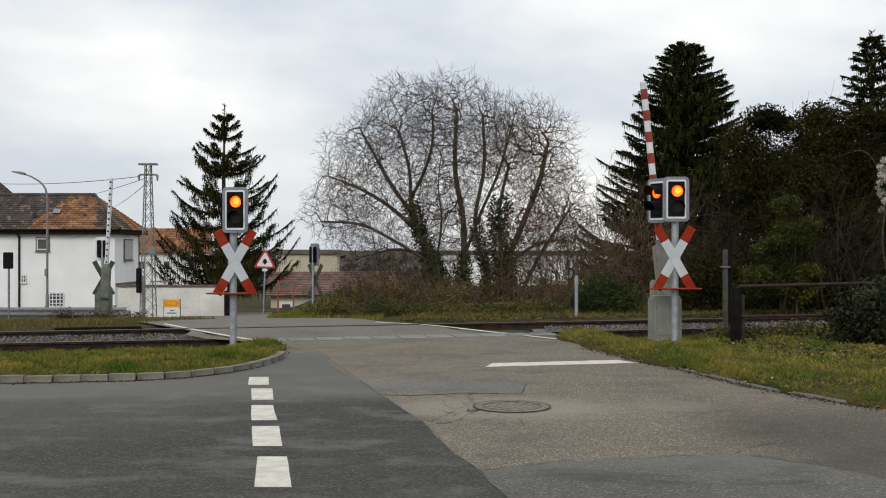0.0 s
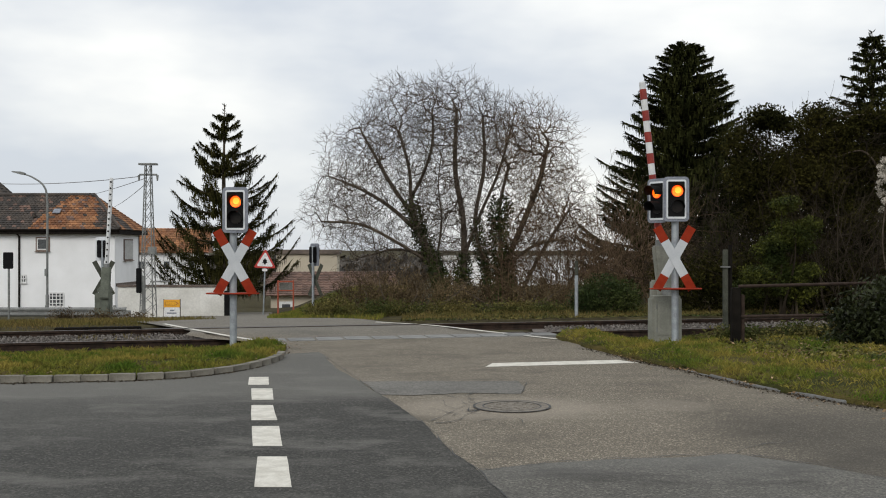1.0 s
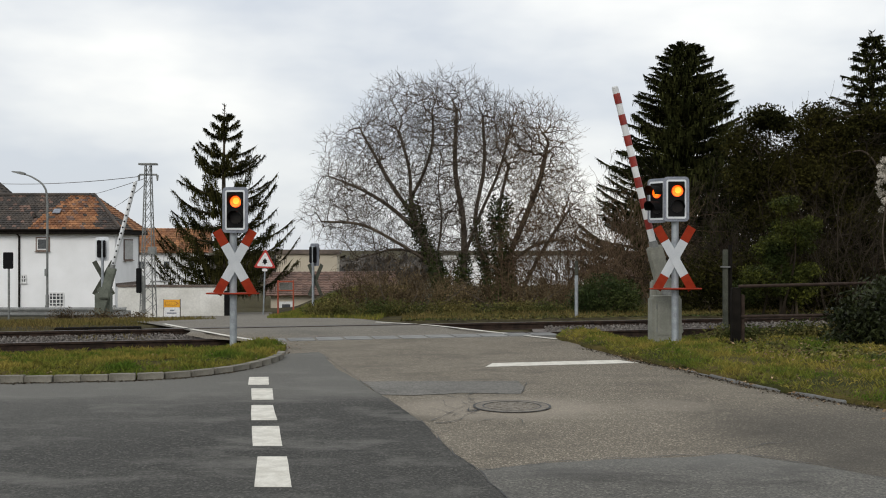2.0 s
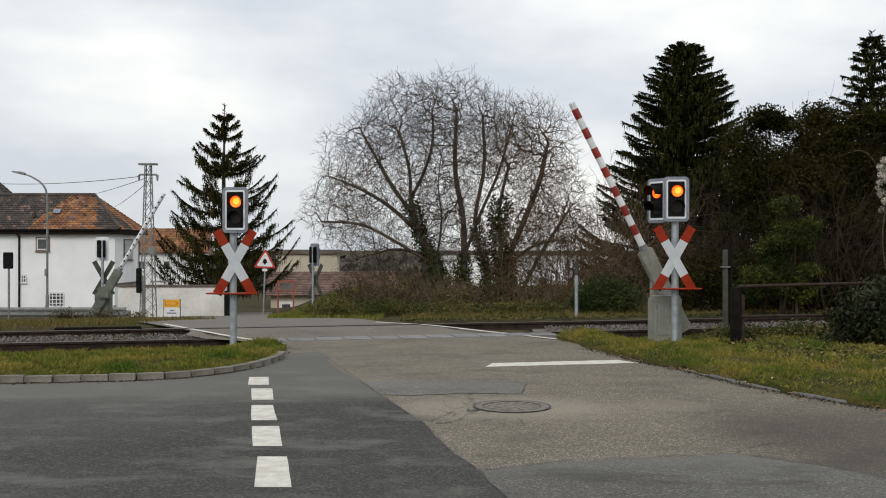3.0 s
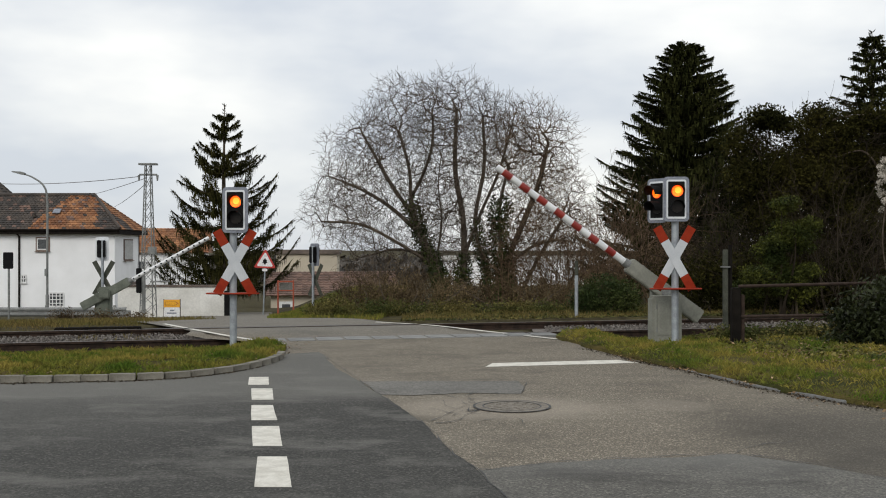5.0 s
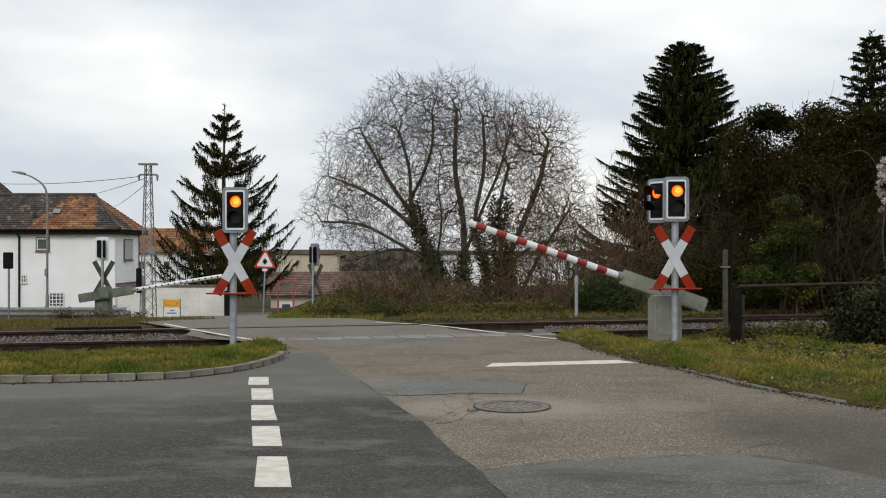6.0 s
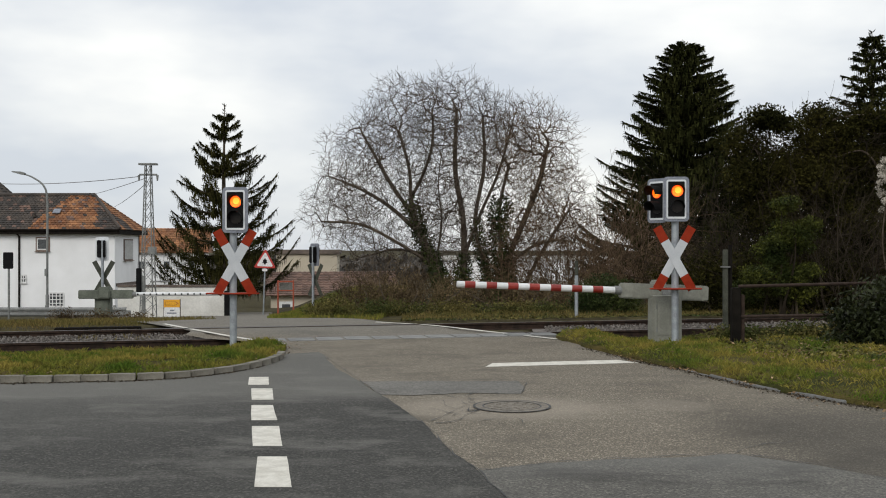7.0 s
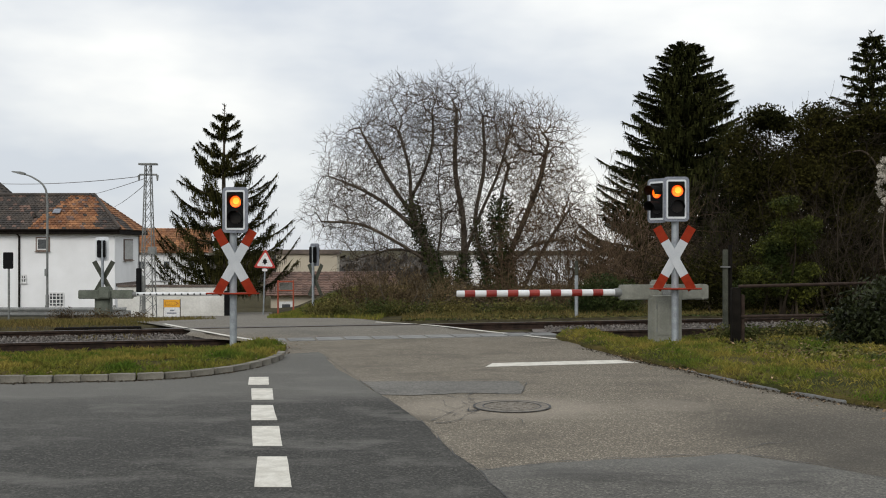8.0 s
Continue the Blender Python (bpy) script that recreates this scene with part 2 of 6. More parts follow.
# near black, as the shadow of the eaves is mixed into this colour
M["fascia"] = mat("shaded_fascia", (0.009, 0.007, 0.006), (0.015, 0.012, 0.01), 3, 20, 0.85, spec=0.1)
M["frame_brown"] = mat("brown_frame", (0.14, 0.1, 0.08), (0.19, 0.14, 0.11), 4, 30, 0.8)
M["frame_white"] = mat("white_frame", (0.7, 0.7, 0.69), (0.62, 0.62, 0.61), 4, 30, 0.6)
M["pane"] = mat("window_glass", (0.05, 0.055, 0.06), (0.08, 0.085, 0.09), 2, 10, 0.12, bump=0)
M["shutter"] = mat("grey_shutter", (0.42, 0.42, 0.41), (0.36, 0.36, 0.35), 3, 30, 0.7)
M["bark"] = mat("bark", (0.06, 0.046, 0.034), (0.11, 0.088, 0.066), 4, 22, 0.95, bump=0.8, dist=0.02, speckle=0.3, spec=0.08)
M["twig"] = mat("twig", (0.07, 0.056, 0.044), (0.12, 0.098, 0.077), 2, 12, 0.9, bump=0, island=0.35, spec=0.08)
M["twig_red"] = mat("reddish_twig", (0.085, 0.056, 0.036), (0.14, 0.097, 0.06), 2, 12, 0.9, bump=0, island=0.35, spec=0.08)
M["needle"] = mat("spruce_needle", (0.017, 0.019, 0.006), (0.046, 0.042, 0.013), 0.9, 8, 0.85, bump=0, island=0.5, spec=0.03)
M["needle_dark"] = mat("dark_needle", (0.016, 0.019, 0.006), (0.04, 0.042, 0.013), 0.9, 8, 0.85, bump=0, island=0.5, spec=0.03)
M["ivy"] = mat("ivy_leaf", (0.02, 0.032, 0.01), (0.05, 0.062, 0.018), 1.2, 8, 0.55, bump=0, island=0.5, spec=0.08)
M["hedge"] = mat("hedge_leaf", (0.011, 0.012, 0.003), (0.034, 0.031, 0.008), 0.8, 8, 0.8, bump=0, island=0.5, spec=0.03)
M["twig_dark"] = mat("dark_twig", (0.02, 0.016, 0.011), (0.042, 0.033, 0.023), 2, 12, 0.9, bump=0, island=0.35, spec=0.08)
M["roof_brown"] = mat("brown_tile", (0.1, 0.06, 0.045), (0.15, 0.09, 0.068), 1.2, 14, 0.85, bump=0.3, speckle=0.25, island=0.3)
M["laurel"] = mat("laurel_leaf", (0.013, 0.017, 0.006), (0.03, 0.036, 0.013), 1.0, 8, 0.4, bump=0, island=0.5, spec=0.12)
M["gold_bush"] = mat("yellow_green_leaf", (0.018, 0.026, 0.006), (0.066, 0.07, 0.012), 0.9, 8, 0.65, bump=0, island=0.5, spec=0.08)
M["bramble"] = mat("bramble_leaf", (0.034, 0.048, 0.013), (0.12, 0.1, 0.033), 1.0, 8, 0.75, bump=0, island=0.5, spec=0.08)
M["brown_brush"] = mat("brown_brush", (0.055, 0.038, 0.022), (0.125, 0.092, 0.048), 0.9, 8, 0.85, bump=0, island=0.45, spec=0.08)
M["seed_fluff"] = mat("seed_fluff", (0.5, 0.46, 0.4), (0.36, 0.33, 0.28), 3, 18, 0.95, bump=0, island=0.3, spec=0.08)
M["far_trees"] = mat("far_woods", (0.07, 0.066, 0.06), (0.11, 0.1, 0.09), 0.1, 1, 0.95, bump=0, island=0.4, spec=0.08)
M["dark_wood"] = mat("dark_tarred_wood", (0.006, 0.005, 0.004), (0.012, 0.01, 0.008), 6, 40, 0.9, bump=0.6, spec=0.1)
M["rust_pipe"] = mat("rusty_pipe", (0.026, 0.017, 0.013), (0.045, 0.03, 0.022), 8, 50, 0.85, 0.0, bump=0.4, spec=0.2)
M["sign_yellow"] = mat("sign_yellow", (0.7, 0.34, 0.012), (0.66, 0.32, 0.015), 3, 20, 0.45, bump=0)
M["sign_white"] = mat("sign_white", (0.7, 0.7, 0.7), (0.64, 0.64, 0.64), 3, 20, 0.45, bump=0)
M["sign_red"] = mat("sign_red", (0.45, 0.025, 0.02), (0.4, 0.03, 0.02), 3, 20, 0.45, bump=0)
M["orange_frame"] = mat("orange_frame", (0.3, 0.055, 0.02), (0.26, 0.05, 0.02), 3, 20, 0.5, bump=0)
M["mirror"] = mat("mirror", (0.5, 0.5, 0.5), (0.45, 0.46, 0.46), 3, 20, 0.08, 1.0, bump=0)
M["cable"] = mat("cable", (0.06, 0.05, 0.045), (0.09, 0.07, 0.06), 3, 20, 0.7, bump=0)


# ---- geometry helpers ----
DEPTH = 1.744                      # metres of depth for one unit of the ground plan


def deep(g):
    """Lays vertices given on the ground plan out at their true depth."""
    g.v = [(x, y * DEPTH, z) for x, y, z in g.v]
    return g


def raised(g):
    """The same for what lies on the canted track, which stands a little over the plan."""
    g.v = [(x * (1.66 - z) / 1.66, y * DEPTH * (1.66 - z) / 1.66, z) if -0.001 < z < 0.2 else (x, y * DEPTH, z) for x, y, z in g.v]
    return g


class Geo:
    """Collects vertices and faces for one mesh."""

    def __init__(self):
        self.v, self.f = [], []

    def add(self, verts, faces):
        n = len(self.v)
        self.v += [tuple(p) for p in verts]
        self.f += [tuple(i + n for i in q) for q in faces]
        return self

    def box(self, cx, cy, cz, sx, sy, sz, m=None):
        p = [Vector((cx + a * sx / 2, cy + b * sy / 2, cz + c * sz / 2)) for c in (-1, 1) for b in (-1, 1) for a in (-1, 1)]
        if m is not None:
            p = [m @ q for q in p]
        return self.add(p, [(0, 2, 3, 1), (4, 5, 7, 6), (0, 1, 5, 4), (2, 6, 7, 3), (0, 4, 6, 2), (1, 3, 7, 5)])

    def tube(self, pts, radii, sides=8, caps=True):
        pts = [Vector(p) for p in pts]
        ring = []
        ref = Vector((0.31, 0.9, 0.17))
        for i, p in enumerate(pts):
            d = (pts[min(i + 1, len(pts) - 1)] - pts[max(i - 1, 0)])
            d = d.normalized() if d.length > 1e-9 else Vector((0, 0, 1))
            u = d.cross(ref)
            if u.length < 0.05:
                u = d.cross(Vector((1, 0, 0)))
            u.normalize()
            w = d.cross(u)
            r = radii[i] if isinstance(radii, list) else radii
            ring.append([p + (u * math.cos(2 * math.pi * k / sides) + w * math.sin(2 * math.pi * k / sides)) * r for k in range(sides)])
        verts = [q for r in ring for q in r]
        faces = [(i * sides + k, i * sides + (k + 1) % sides, (i + 1) * sides + (k + 1) % sides, (i + 1) * sides + k) for i in range(len(pts) - 1) for k in range(sides)]
        if caps:
            faces += [tuple(range(sides))[::-1], tuple((len(pts) - 1) * sides + k for k in range(sides))]
        return self.add(verts, faces)

    def prism(self, poly, y0, y1, m=None):
        """A polygon in x, z pulled from y0 to y1."""
        n = len(poly)
        p = [Vector((x, y0, z)) for x, z in poly] + [Vector((x, y1, z)) for x, z in poly]
        if m is not None:
            p = [m @ q for q in p]
        return self.add(p, [tuple(range(n)), tuple(range(2 * n - 1, n - 1, -1))] + [(i, i + n, (i + 1) % n + n, (i + 1) % n) for i in range(n)])

    def slab(self, poly, z0, z1):
        """A polygon in x, y pulled from z0 up to z1."""
        n = len(poly)
        p = [(x, y, z0) for x, y in poly] + [(x, y, z1) for x, y in poly]
        return self.add(p, [tuple(range(n))[::-1], tuple(range(n, 2 * n))] + [(i, (i + 1) % n, (i + 1) % n + n, i + n) for i in range(n)])


def mesh_of(name, g, material, bevel=0.0, smooth=False):
    me = bpy.data.meshes.new(name)
    me.from_pydata(g.v, [], g.f)
    me.materials.append(material)
    if bevel or smooth:
        bm = bmesh.new()
        bm.from_mesh(me)
        bmesh.ops.recalc_face_normals(bm, faces=bm.faces)
        if bevel:
            bmesh.ops.bevel(bm, geom=bm.edges[:], offset=bevel, segments=2, affect="EDGES", clamp_overlap=True)
        bm.to_mesh(me)
        bm.free()
    if smooth:
        me.polygons.foreach_set("use_smooth", [True] * len(me.polygons))
    me.update()
    return me


def part(name, g, material, parent=None, label="", bevel=0.0, smooth=False, m=None):
    ob = new(name, mesh_of(name, g, material, bevel, smooth))
    if parent is not None:
        ob.parent = parent
    if m is not None:
        ob.matrix_basis = m
    return tagged(ob, label)


def thing(name, m, label, category, group="", kind=""):
    ob = new(name)
    ob.empty_display_size = 0.2
    ob.matrix_basis = Matrix.Translation((0, (DEPTH - 1) * m.translation.y, 0)) @ m
    return tagged(ob, label, category, group, kind)


def rounded(w, h, r, cx=0.0, cz=0.0, n=5):
    out = []
    for sx, sz, a0 in ((1, 1, 0), (-1, 1, 90), (-1, -1, 180), (1, -1, 270)):
        for k in range(n + 1):
            a = radians(a0 + 90 * k / n)
            out.append((cx + sx * (w / 2 - r) + r * math.cos(a), cz + sz * (h / 2 - r) + r * math.sin(a)))
    return out


def disc(r, n=24, cx=0.0, cz=0.0, rz=None):
    return [(cx + r * math.cos(2 * math.pi * k / n), cz + (rz or r) * math.sin(2 * math.pi * k / n)) for k in range(n)]


def spline(pts, n):
    """Points along a smooth line through pts."""
    pts = [Vector(p) for p in pts]
    pts = [pts[0] * 2 - pts[1]] + pts + [pts[-1] * 2 - pts[-2]]
    out = []
    segs = len(pts) - 3
    for i in range(n + 1):
        u = i / n * segs
        k = min(int(u), segs - 1)
        t = u - k
        a, b, c, d = pts[k:k + 4]
        out.append(0.5 * ((2 * b) + (c - a) * t + (2 * a - 5 * b + 4 * c - d) * t * t + (3 * b - a - 3 * c + d) * t ** 3))
    return out


def smooth01(a, b, x):
    t = max(0.0, min(1.0, (x - a) / (b - a)))
    return t * t * (3 - 2 * t)


# ---- the lie of the land ----
SLOPE = 0.141                      # the track runs a little away towards the right
NEAR_RAIL, FAR_RAIL = 11.06, 11.949
BED_EDGE = 12.58
CANT = 0.083                       # the far rail lies higher than the near one


def near_rail(x):
    return NEAR_RAIL + SLOPE * x


def bed_edge(x):
    return BED_EDGE + SLOPE * x


def lane_right(y):
    """The right side of the lane behind the track."""
    return -1.65 - 1.15 * min(max(y - 13, 0.0), 3.0) - 0.3 * max(0.0, y - 16)


def terrain(x, y):
    """Level as far as the track, falling away behind it, except on the wooded bank."""
    s = (y - bed_edge(x)) * 0.99
    z = 0.0
    if s > 1.0:
        z = -5.5 * (1 - math.exp(-(s - 1.0) ** 2 / ((s - 0.2) * 44)))
        bank = smooth01(0.2, 4.6, x - lane_right(y)) * (1 - smooth01(26, 45, y))
        z *= 1 - 0.95 * bank
    over = y - near_rail(x)
    return z + CANT * max(0.0, min(1.0, over / 0.889)) * (1 - smooth01(1.0, 2.9, over))


# ---- ground, road, verges, track ----
def sheet(name, xs, ys, height, material, label, category, parent=None, skip=None):
    g = Geo()
    nx, ny = len(xs), len(ys)
    g.v = [(x, y, height(x, y)) for y in ys for x in xs]
    g.f = [(j * nx + i, j * nx + i + 1, (j + 1) * nx + i + 1, (j + 1) * nx + i) for j in range(ny - 1) for i in range(nx - 1)
           if skip is None or not skip((xs[i] + xs[i + 1]) / 2, (ys[j] + ys[j + 1]) / 2)]
    ob = part(name, deep(g), material, parent, smooth=True)
    return tagged(ob, label, category, kind="structure")


def steps(a, b, n, power=1.0):
    return [a + (b - a) * (k / n) ** power for k in range(n + 1)]


def far_steps(start, end, n):
    return [start + (end - start) * (k / n) ** 3 for k in range(1, n + 1)]


gx = [-v for v in far_steps(30, 1500, 12)][::-1] + steps(-30, 30, 60) + far_steps(30, 1500, 12)
gy = [-v for v in far_steps(20, 800, 8)][::-1] + steps(-20, 9, 29) + steps(9.5, 20, 21) + steps(21, 60, 39) + far_steps(60, 2500, 14)
sheet("ground", gx, gy, lambda x, y: terrain(x, y) - 0.24 + 0.2 * smooth01(0.15, 0.8, y - bed_edge(x)) + 0.03 * noise.noise((x * 0.7, y * 0.7, 0)), M["soil"],
      "rough winter grass and soil falling away behind the track", "ground")

# the road: a wide junction in front, then a lane over the track and down to the left
LEFT_GAP = [(-30, 7.15), (-5.5, 7.3), (-3.9, 7.45), (-3.35, 7.6), (-3.05, 7.8), (-2.8, 8.15), (-2.7, 8.6), (-2.75, 9.3), (-3.05, 9.9), (-3.2, 12), (-30, 12)]
RIGHT_GAP = [(2.45, 10.35), (2.75, 9.5), (3.15, 8.6), (3.55, 8.0), (3.9, 7.25), (4.3, 6.65), (4.85, 6.1), (5.8, 5.4), (8.2, 3.9), (16, 0.4), (30, 0.4), (30, 13), (2.45, 13)]


def inside(poly, x, y):
    c = False
    j = len(poly) - 1
    for i in range(len(poly)):
        (xi, yi), (xj, yj) = poly[i], poly[j]
        if (yi > y) != (yj > y) and x < (xj - xi) * (y - yi) / (yj - yi) + xi:
            c = not c
        j = i
    return c


road = sheet("road", steps(-30, -9, 21) + steps(-8.9, 8.9, 178) + steps(9, 30, 21), steps(-20, 2, 22) + steps(2.1, 10.0, 79), lambda x, y: 0.0, M["old_asphalt"],
             "worn brownish grey asphalt of the road junction", "road", skip=lambda x, y: inside(LEFT_GAP, x, y) or inside(RIGHT_GAP, x, y))


def lane_edges(y):
    """The two sides of the lane at depth y behind the stop line."""
    if y < 13:
        return -2.85 - (y - 9.97) * 1.29 if y > 9.97 else -2.85, 2.1 - (y - 10.48) * 1.49 if y > 10.48 else 2.1
    k, far = min(y - 13, 3.0), max(0.0, y - 16)
    return -6.76 - 0.9 * k - 0.3 * far, lane_right(y)


g = Geo()
rows_y = [10.0 + 0.25 * k for k in range(0, 90)]
for y in rows_y:
    a, b = lane_edges(y)
    for k in range(9):
        wide = 0.25 + 0.6 * smooth01(10.1, 10.5, y) * (1 - smooth01(10.9, 11.6, y))
        x = a - wide + (b - a + 0.25 + wide) * k / 8
        g.v.append((x, y, terrain(x, y) + 0.002))
n = len(rows_y)
g.f = [(j * 9 + i, j * 9 + i + 1, (j + 1) * 9 + i + 1, (j + 1) * 9 + i) for j in range(n - 1) for i in range(8)]
lane = tagged(part("crossing_lane", raised(g), M["old_asphalt"], smooth=True), "asphalt lane over the track and downhill", "road", kind="structure")


def flat(name, poly, material, z, label, category="road surface", wobble=0.0, step=0.12, thick=0.003):
    """A thin flat layer with a slightly uneven outline."""
    pts = []
    for i, p in enumerate(poly):
        q = poly[(i + 1) % len(poly)]
        d = math.dist(p, q)
        k = max(1, min(160, int(d / (step if wobble < 0.04 else 0.06)))) if wobble else 1
        for j in range(k):
            t = j / k
            x, y = p[0] + (q[0] - p[0]) * t, p[1] + (q[1] - p[1]) * t
            if wobble:
                v = noise.noise_vector((x * 2.3, y * 2.3, z * 900)) * wobble + noise.noise_vector((x * 9, y * 9, z * 700)) * wobble * 0.4 + noise.noise_vector((x * 23, y * 23, z * 500)) * wobble * 0.3
                x, y = x + v.x, y + v.y
            pts.append((x, y))
    gg = deep(Geo().slab(pts, z - thick, z))
    return tagged(part(name, gg, material), label, category, kind="structure")


KERB = [(-16, 6.7), (-9, 6.9), (-5.49, 7.03), (-4.76, 7.09), (-3.89, 7.18), (-3.32, 7.34), (-2.91, 7.61), (-2.63, 7.95), (-2.48, 8.4), (-2.5, 8.9)]
flat("dark_asphalt", [(-2.0, 9.1), (-1.8, 8.72), (-1.5, 7.9), (-1.01, 7.03), (-0.65, 6.31), (-0.18, 5.39), (0.07, 4.64), (0.26, 4.25), (0.42, 3.78), (0.9, 2.4), (1.2, -8), (-28, -8), (-28, 6.8),
                      (-9, 6.9), (-5.49, 7.05), (-3.89, 7.2), (-2.95, 7.6), (-2.6, 7.95), (-2.48, 8.5), (-2.45, 8.95)], M["new_asphalt"], 0.006,
     "newer dark grey asphalt of the side road, paler along the kerb", wobble=0.025, step=0.06)
flat("asphalt_strip", [(-1.03, 7.07), (-0.2, 7.1), (0.93, 7.1), (0.96, 6.8), (0.9, 6.5), (0.2, 6.52), (-0.4, 6.4), (-0.72, 6.45)], M["patch_asphalt"], 0.0075,
     "paler grey repair strip in the asphalt", wobble=0.035)
flat("asphalt_repair", [(0.26, 4.25), (0.95, 4.42), (1.78, 4.51), (2.35, 4.58), (2.88, 4.34), (3.3, 4.0), (6, 2.2), (6, -6), (1.2, -6), (0.9, 2.4), (0.42, 3.78)],
     M["repair_asphalt"], 0.0045, "grey asphalt repair in the foreground", wobble=0.03)

# painted marks
DASH = [((-1.31, 3.94), (-1.05, 3.94), (-1.245, 4.51), (-1.48, 4.51)), ((-1.6, 4.76), (-1.35, 4.76), (-1.53, 5.29), (-1.78, 5.29)),
        ((-1.85, 5.48), (-1.6, 5.48), (-1.8, 6.0), (-2.03, 6.0)), ((-2.1, 6.22), (-1.86, 6.22), (-2.02, 6.72), (-2.27, 6.72)),
        ((-2.37, 6.91), (-2.12, 6.91), (-2.25, 7.32), (-2.5, 7.32))]
for d in DASH:
    ob = flat("road_marking", d, M["paint"], 0.0095, "white painted block of a give-way line", "road marking", wobble=0.006, step=0.05)
    ob["group"] = "blocks of the give-way line"
flat("stop_line", [(0.59, 7.97), (2.84, 8.25), (2.6, 8.47), (0.72, 8.22)], M["paint"], 0.006, "white painted stop line before the crossing", "road marking", wobble=0.012)


def stripe(line, w, label):
    pts = spline([(x, y, 0) for x, y in line], 24)
    g = Geo()
    for i, p in enumerate(pts):
        d = (pts[min(i + 1, 24)] - pts[max(i - 1, 0)]).normalized()
        nrm = Vector((-d.y, d.x, 0)) * w / 2
        for q in (p - nrm, p + nrm):
            g.v.append((q.x, q.y, terrain(q.x, q.y) + 0.014))
    g.f = [(2 * i, 2 * i + 1, 2 * i + 3, 2 * i + 2) for i in range(24)]
    tagged(part("edge_line", raised(g), M["paint"]), label, "road marking", "edge lines of the crossing", "structure")


stripe([(-6.2, 12.6), (-4.5, 11.18), (-3.52, 10.41), (-2.75, 9.9)], 0.09, "white edge line beside the crossing")
stripe([(2.1, 10.48), (1.49, 10.96), (0.65, 11.65), (-0.36, 12.43), (-1.53, 12.91)], 0.09, "white edge line beside the crossing")

# cracks sealed with tar and open seams
rnd = random.Random(5)


def crack(line, w, label="dark crack in the asphalt"):
    pts = spline([(x, y, 0) for x, y in line], 10 * len(line))
    g = Geo()
    for i, p in enumerate(pts):
        d = (pts[min(i + 1, len(pts) - 1)] - pts[max(i - 1, 0)]).normalized()
        off = noise.noise((p.x * 5, p.y * 5, 3)) * 0.045
        nrm = Vector((-d.y, d.x, 0))
        ww = w * max(0.12, 0.5 + 1.3 * noise.noise((p.x * 8, p.y * 8, 9)))
        for s in (-1, 1):
            q = p + nrm * (off + s * ww / 2)
            g.v.append((q.x, q.y, 0.0098))
    g.f = [(2 * i, 2 * i + 1, 2 * i + 3, 2 * i + 2) for i in range(len(pts) - 1)]
    tagged(part("crack", deep(g), M["tar"]), label, "road crack", "cracks in the asphalt", "structure")


crack([(-1.8, 8.7), (-1.01, 7.05), (-0.65, 6.31), (-0.18, 5.39), (0.07, 4.64), (0.26, 4.25), (0.42, 3.78), (0.9, 2.4)], 0.014)
crack([(-1.01, 7.08), (-0.2, 7.11), (0.93, 7.1), (0.97, 6.8), (0.9, 6.48)], 0.012)
crack([(0.26, 4.25), (0.95, 4.42), (1.78, 4.51), (2.35, 4.58), (2.88, 4.34), (3.3, 4.0)], 0.012)
crack([(0.05, 5.6), (0.25, 5.78), (0.45, 5.85)], 0.008)
crack([(0.0, 6.2), (0.05, 5.95), (0.2, 5.8), (0.1, 5.62)], 0.008)
crack([(0.2, 6.3), (0.22, 6.1), (0.35, 5.95)], 0.008)
crack([(2.35, 4.58), (2.6, 4.75), (3.0, 4.9)], 0.008)
crack([(1.0, 6.2), (1.3, 6.25), (1.6, 6.15)], 0.007)

for k in range(9):
    a0 = rnd.uniform(1.8, 4.6)
    q = [(0.73 + (0.4 + 0.16 * j) * math.cos(a0 + 0.25 * j * rnd.uniform(-1, 1)), 6.0 + (0.38 + 0.1 * j) * math.sin(a0 + 0.2 * j * rnd.uniform(-1, 1))) for j in range(4)]
    crack(q, 0.011)

# manhole, in a paler worn ring of asphalt
mh = thing("manhole", pose(0.725, 5.965, 0.0), "worn round cast-iron manhole cover in cracked asphalt", "manhole cover")
ringm = Geo()
for a in range(48):
    t0, t1 = 2 * math.pi * a / 48, 2 * math.pi * (a + 1) / 48
    for r0, r1, z in ((0.31, 0.39, 0.011),):
        ringm.add([(r0 * math.cos(t0), r0 * math.sin(t0), z), (r1 * math.cos(t0), r1 * math.sin(t0), z), (r1 * math.cos(t1), r1 * math.sin(t1), z), (r0 * math.cos(t1), r0 * math.sin(t1), z),
                   (r0 * math.cos(t0), r0 * math.sin(t0), 0), (r1 * math.cos(t0), r1 * math.sin(t0), -0.01), (r1 * math.cos(t1), r1 * math.sin(t1), -0.01), (r0 * math.cos(t1), r0 * math.sin(t1), 0)],
                  [(0, 1, 2, 3), (0, 3, 7, 4), (1, 5, 6, 2)])
seal = Geo()
for r0, r1 in ((0.385, 0.412), (0.296, 0.312)):
    for a in range(48):
        t0, t1 = 2 * math.pi * a / 48, 2 * math.pi * (a + 1) / 48
        seal.add([(r * math.cos(t), r * math.sin(t), 0.0118) for r, t in ((r0, t0), (r1, t0), (r1, t1), (r0, t1))], [(0, 1, 2, 3)])
part("joint", seal, M["tar"], mh, "dark open joint round the cover")
part("frame", ringm, M["iron"], mh, "rough iron frame set in concrete")
cov = Geo()
cov.slab([(0.298 * math.cos(2 * math.pi * k / 40), 0.298 * math.sin(2 * math.pi * k / 40)) for k in range(40)], 0.001, 0.008)
part("cover", cov, M["iron"], mh, bevel=0.002)
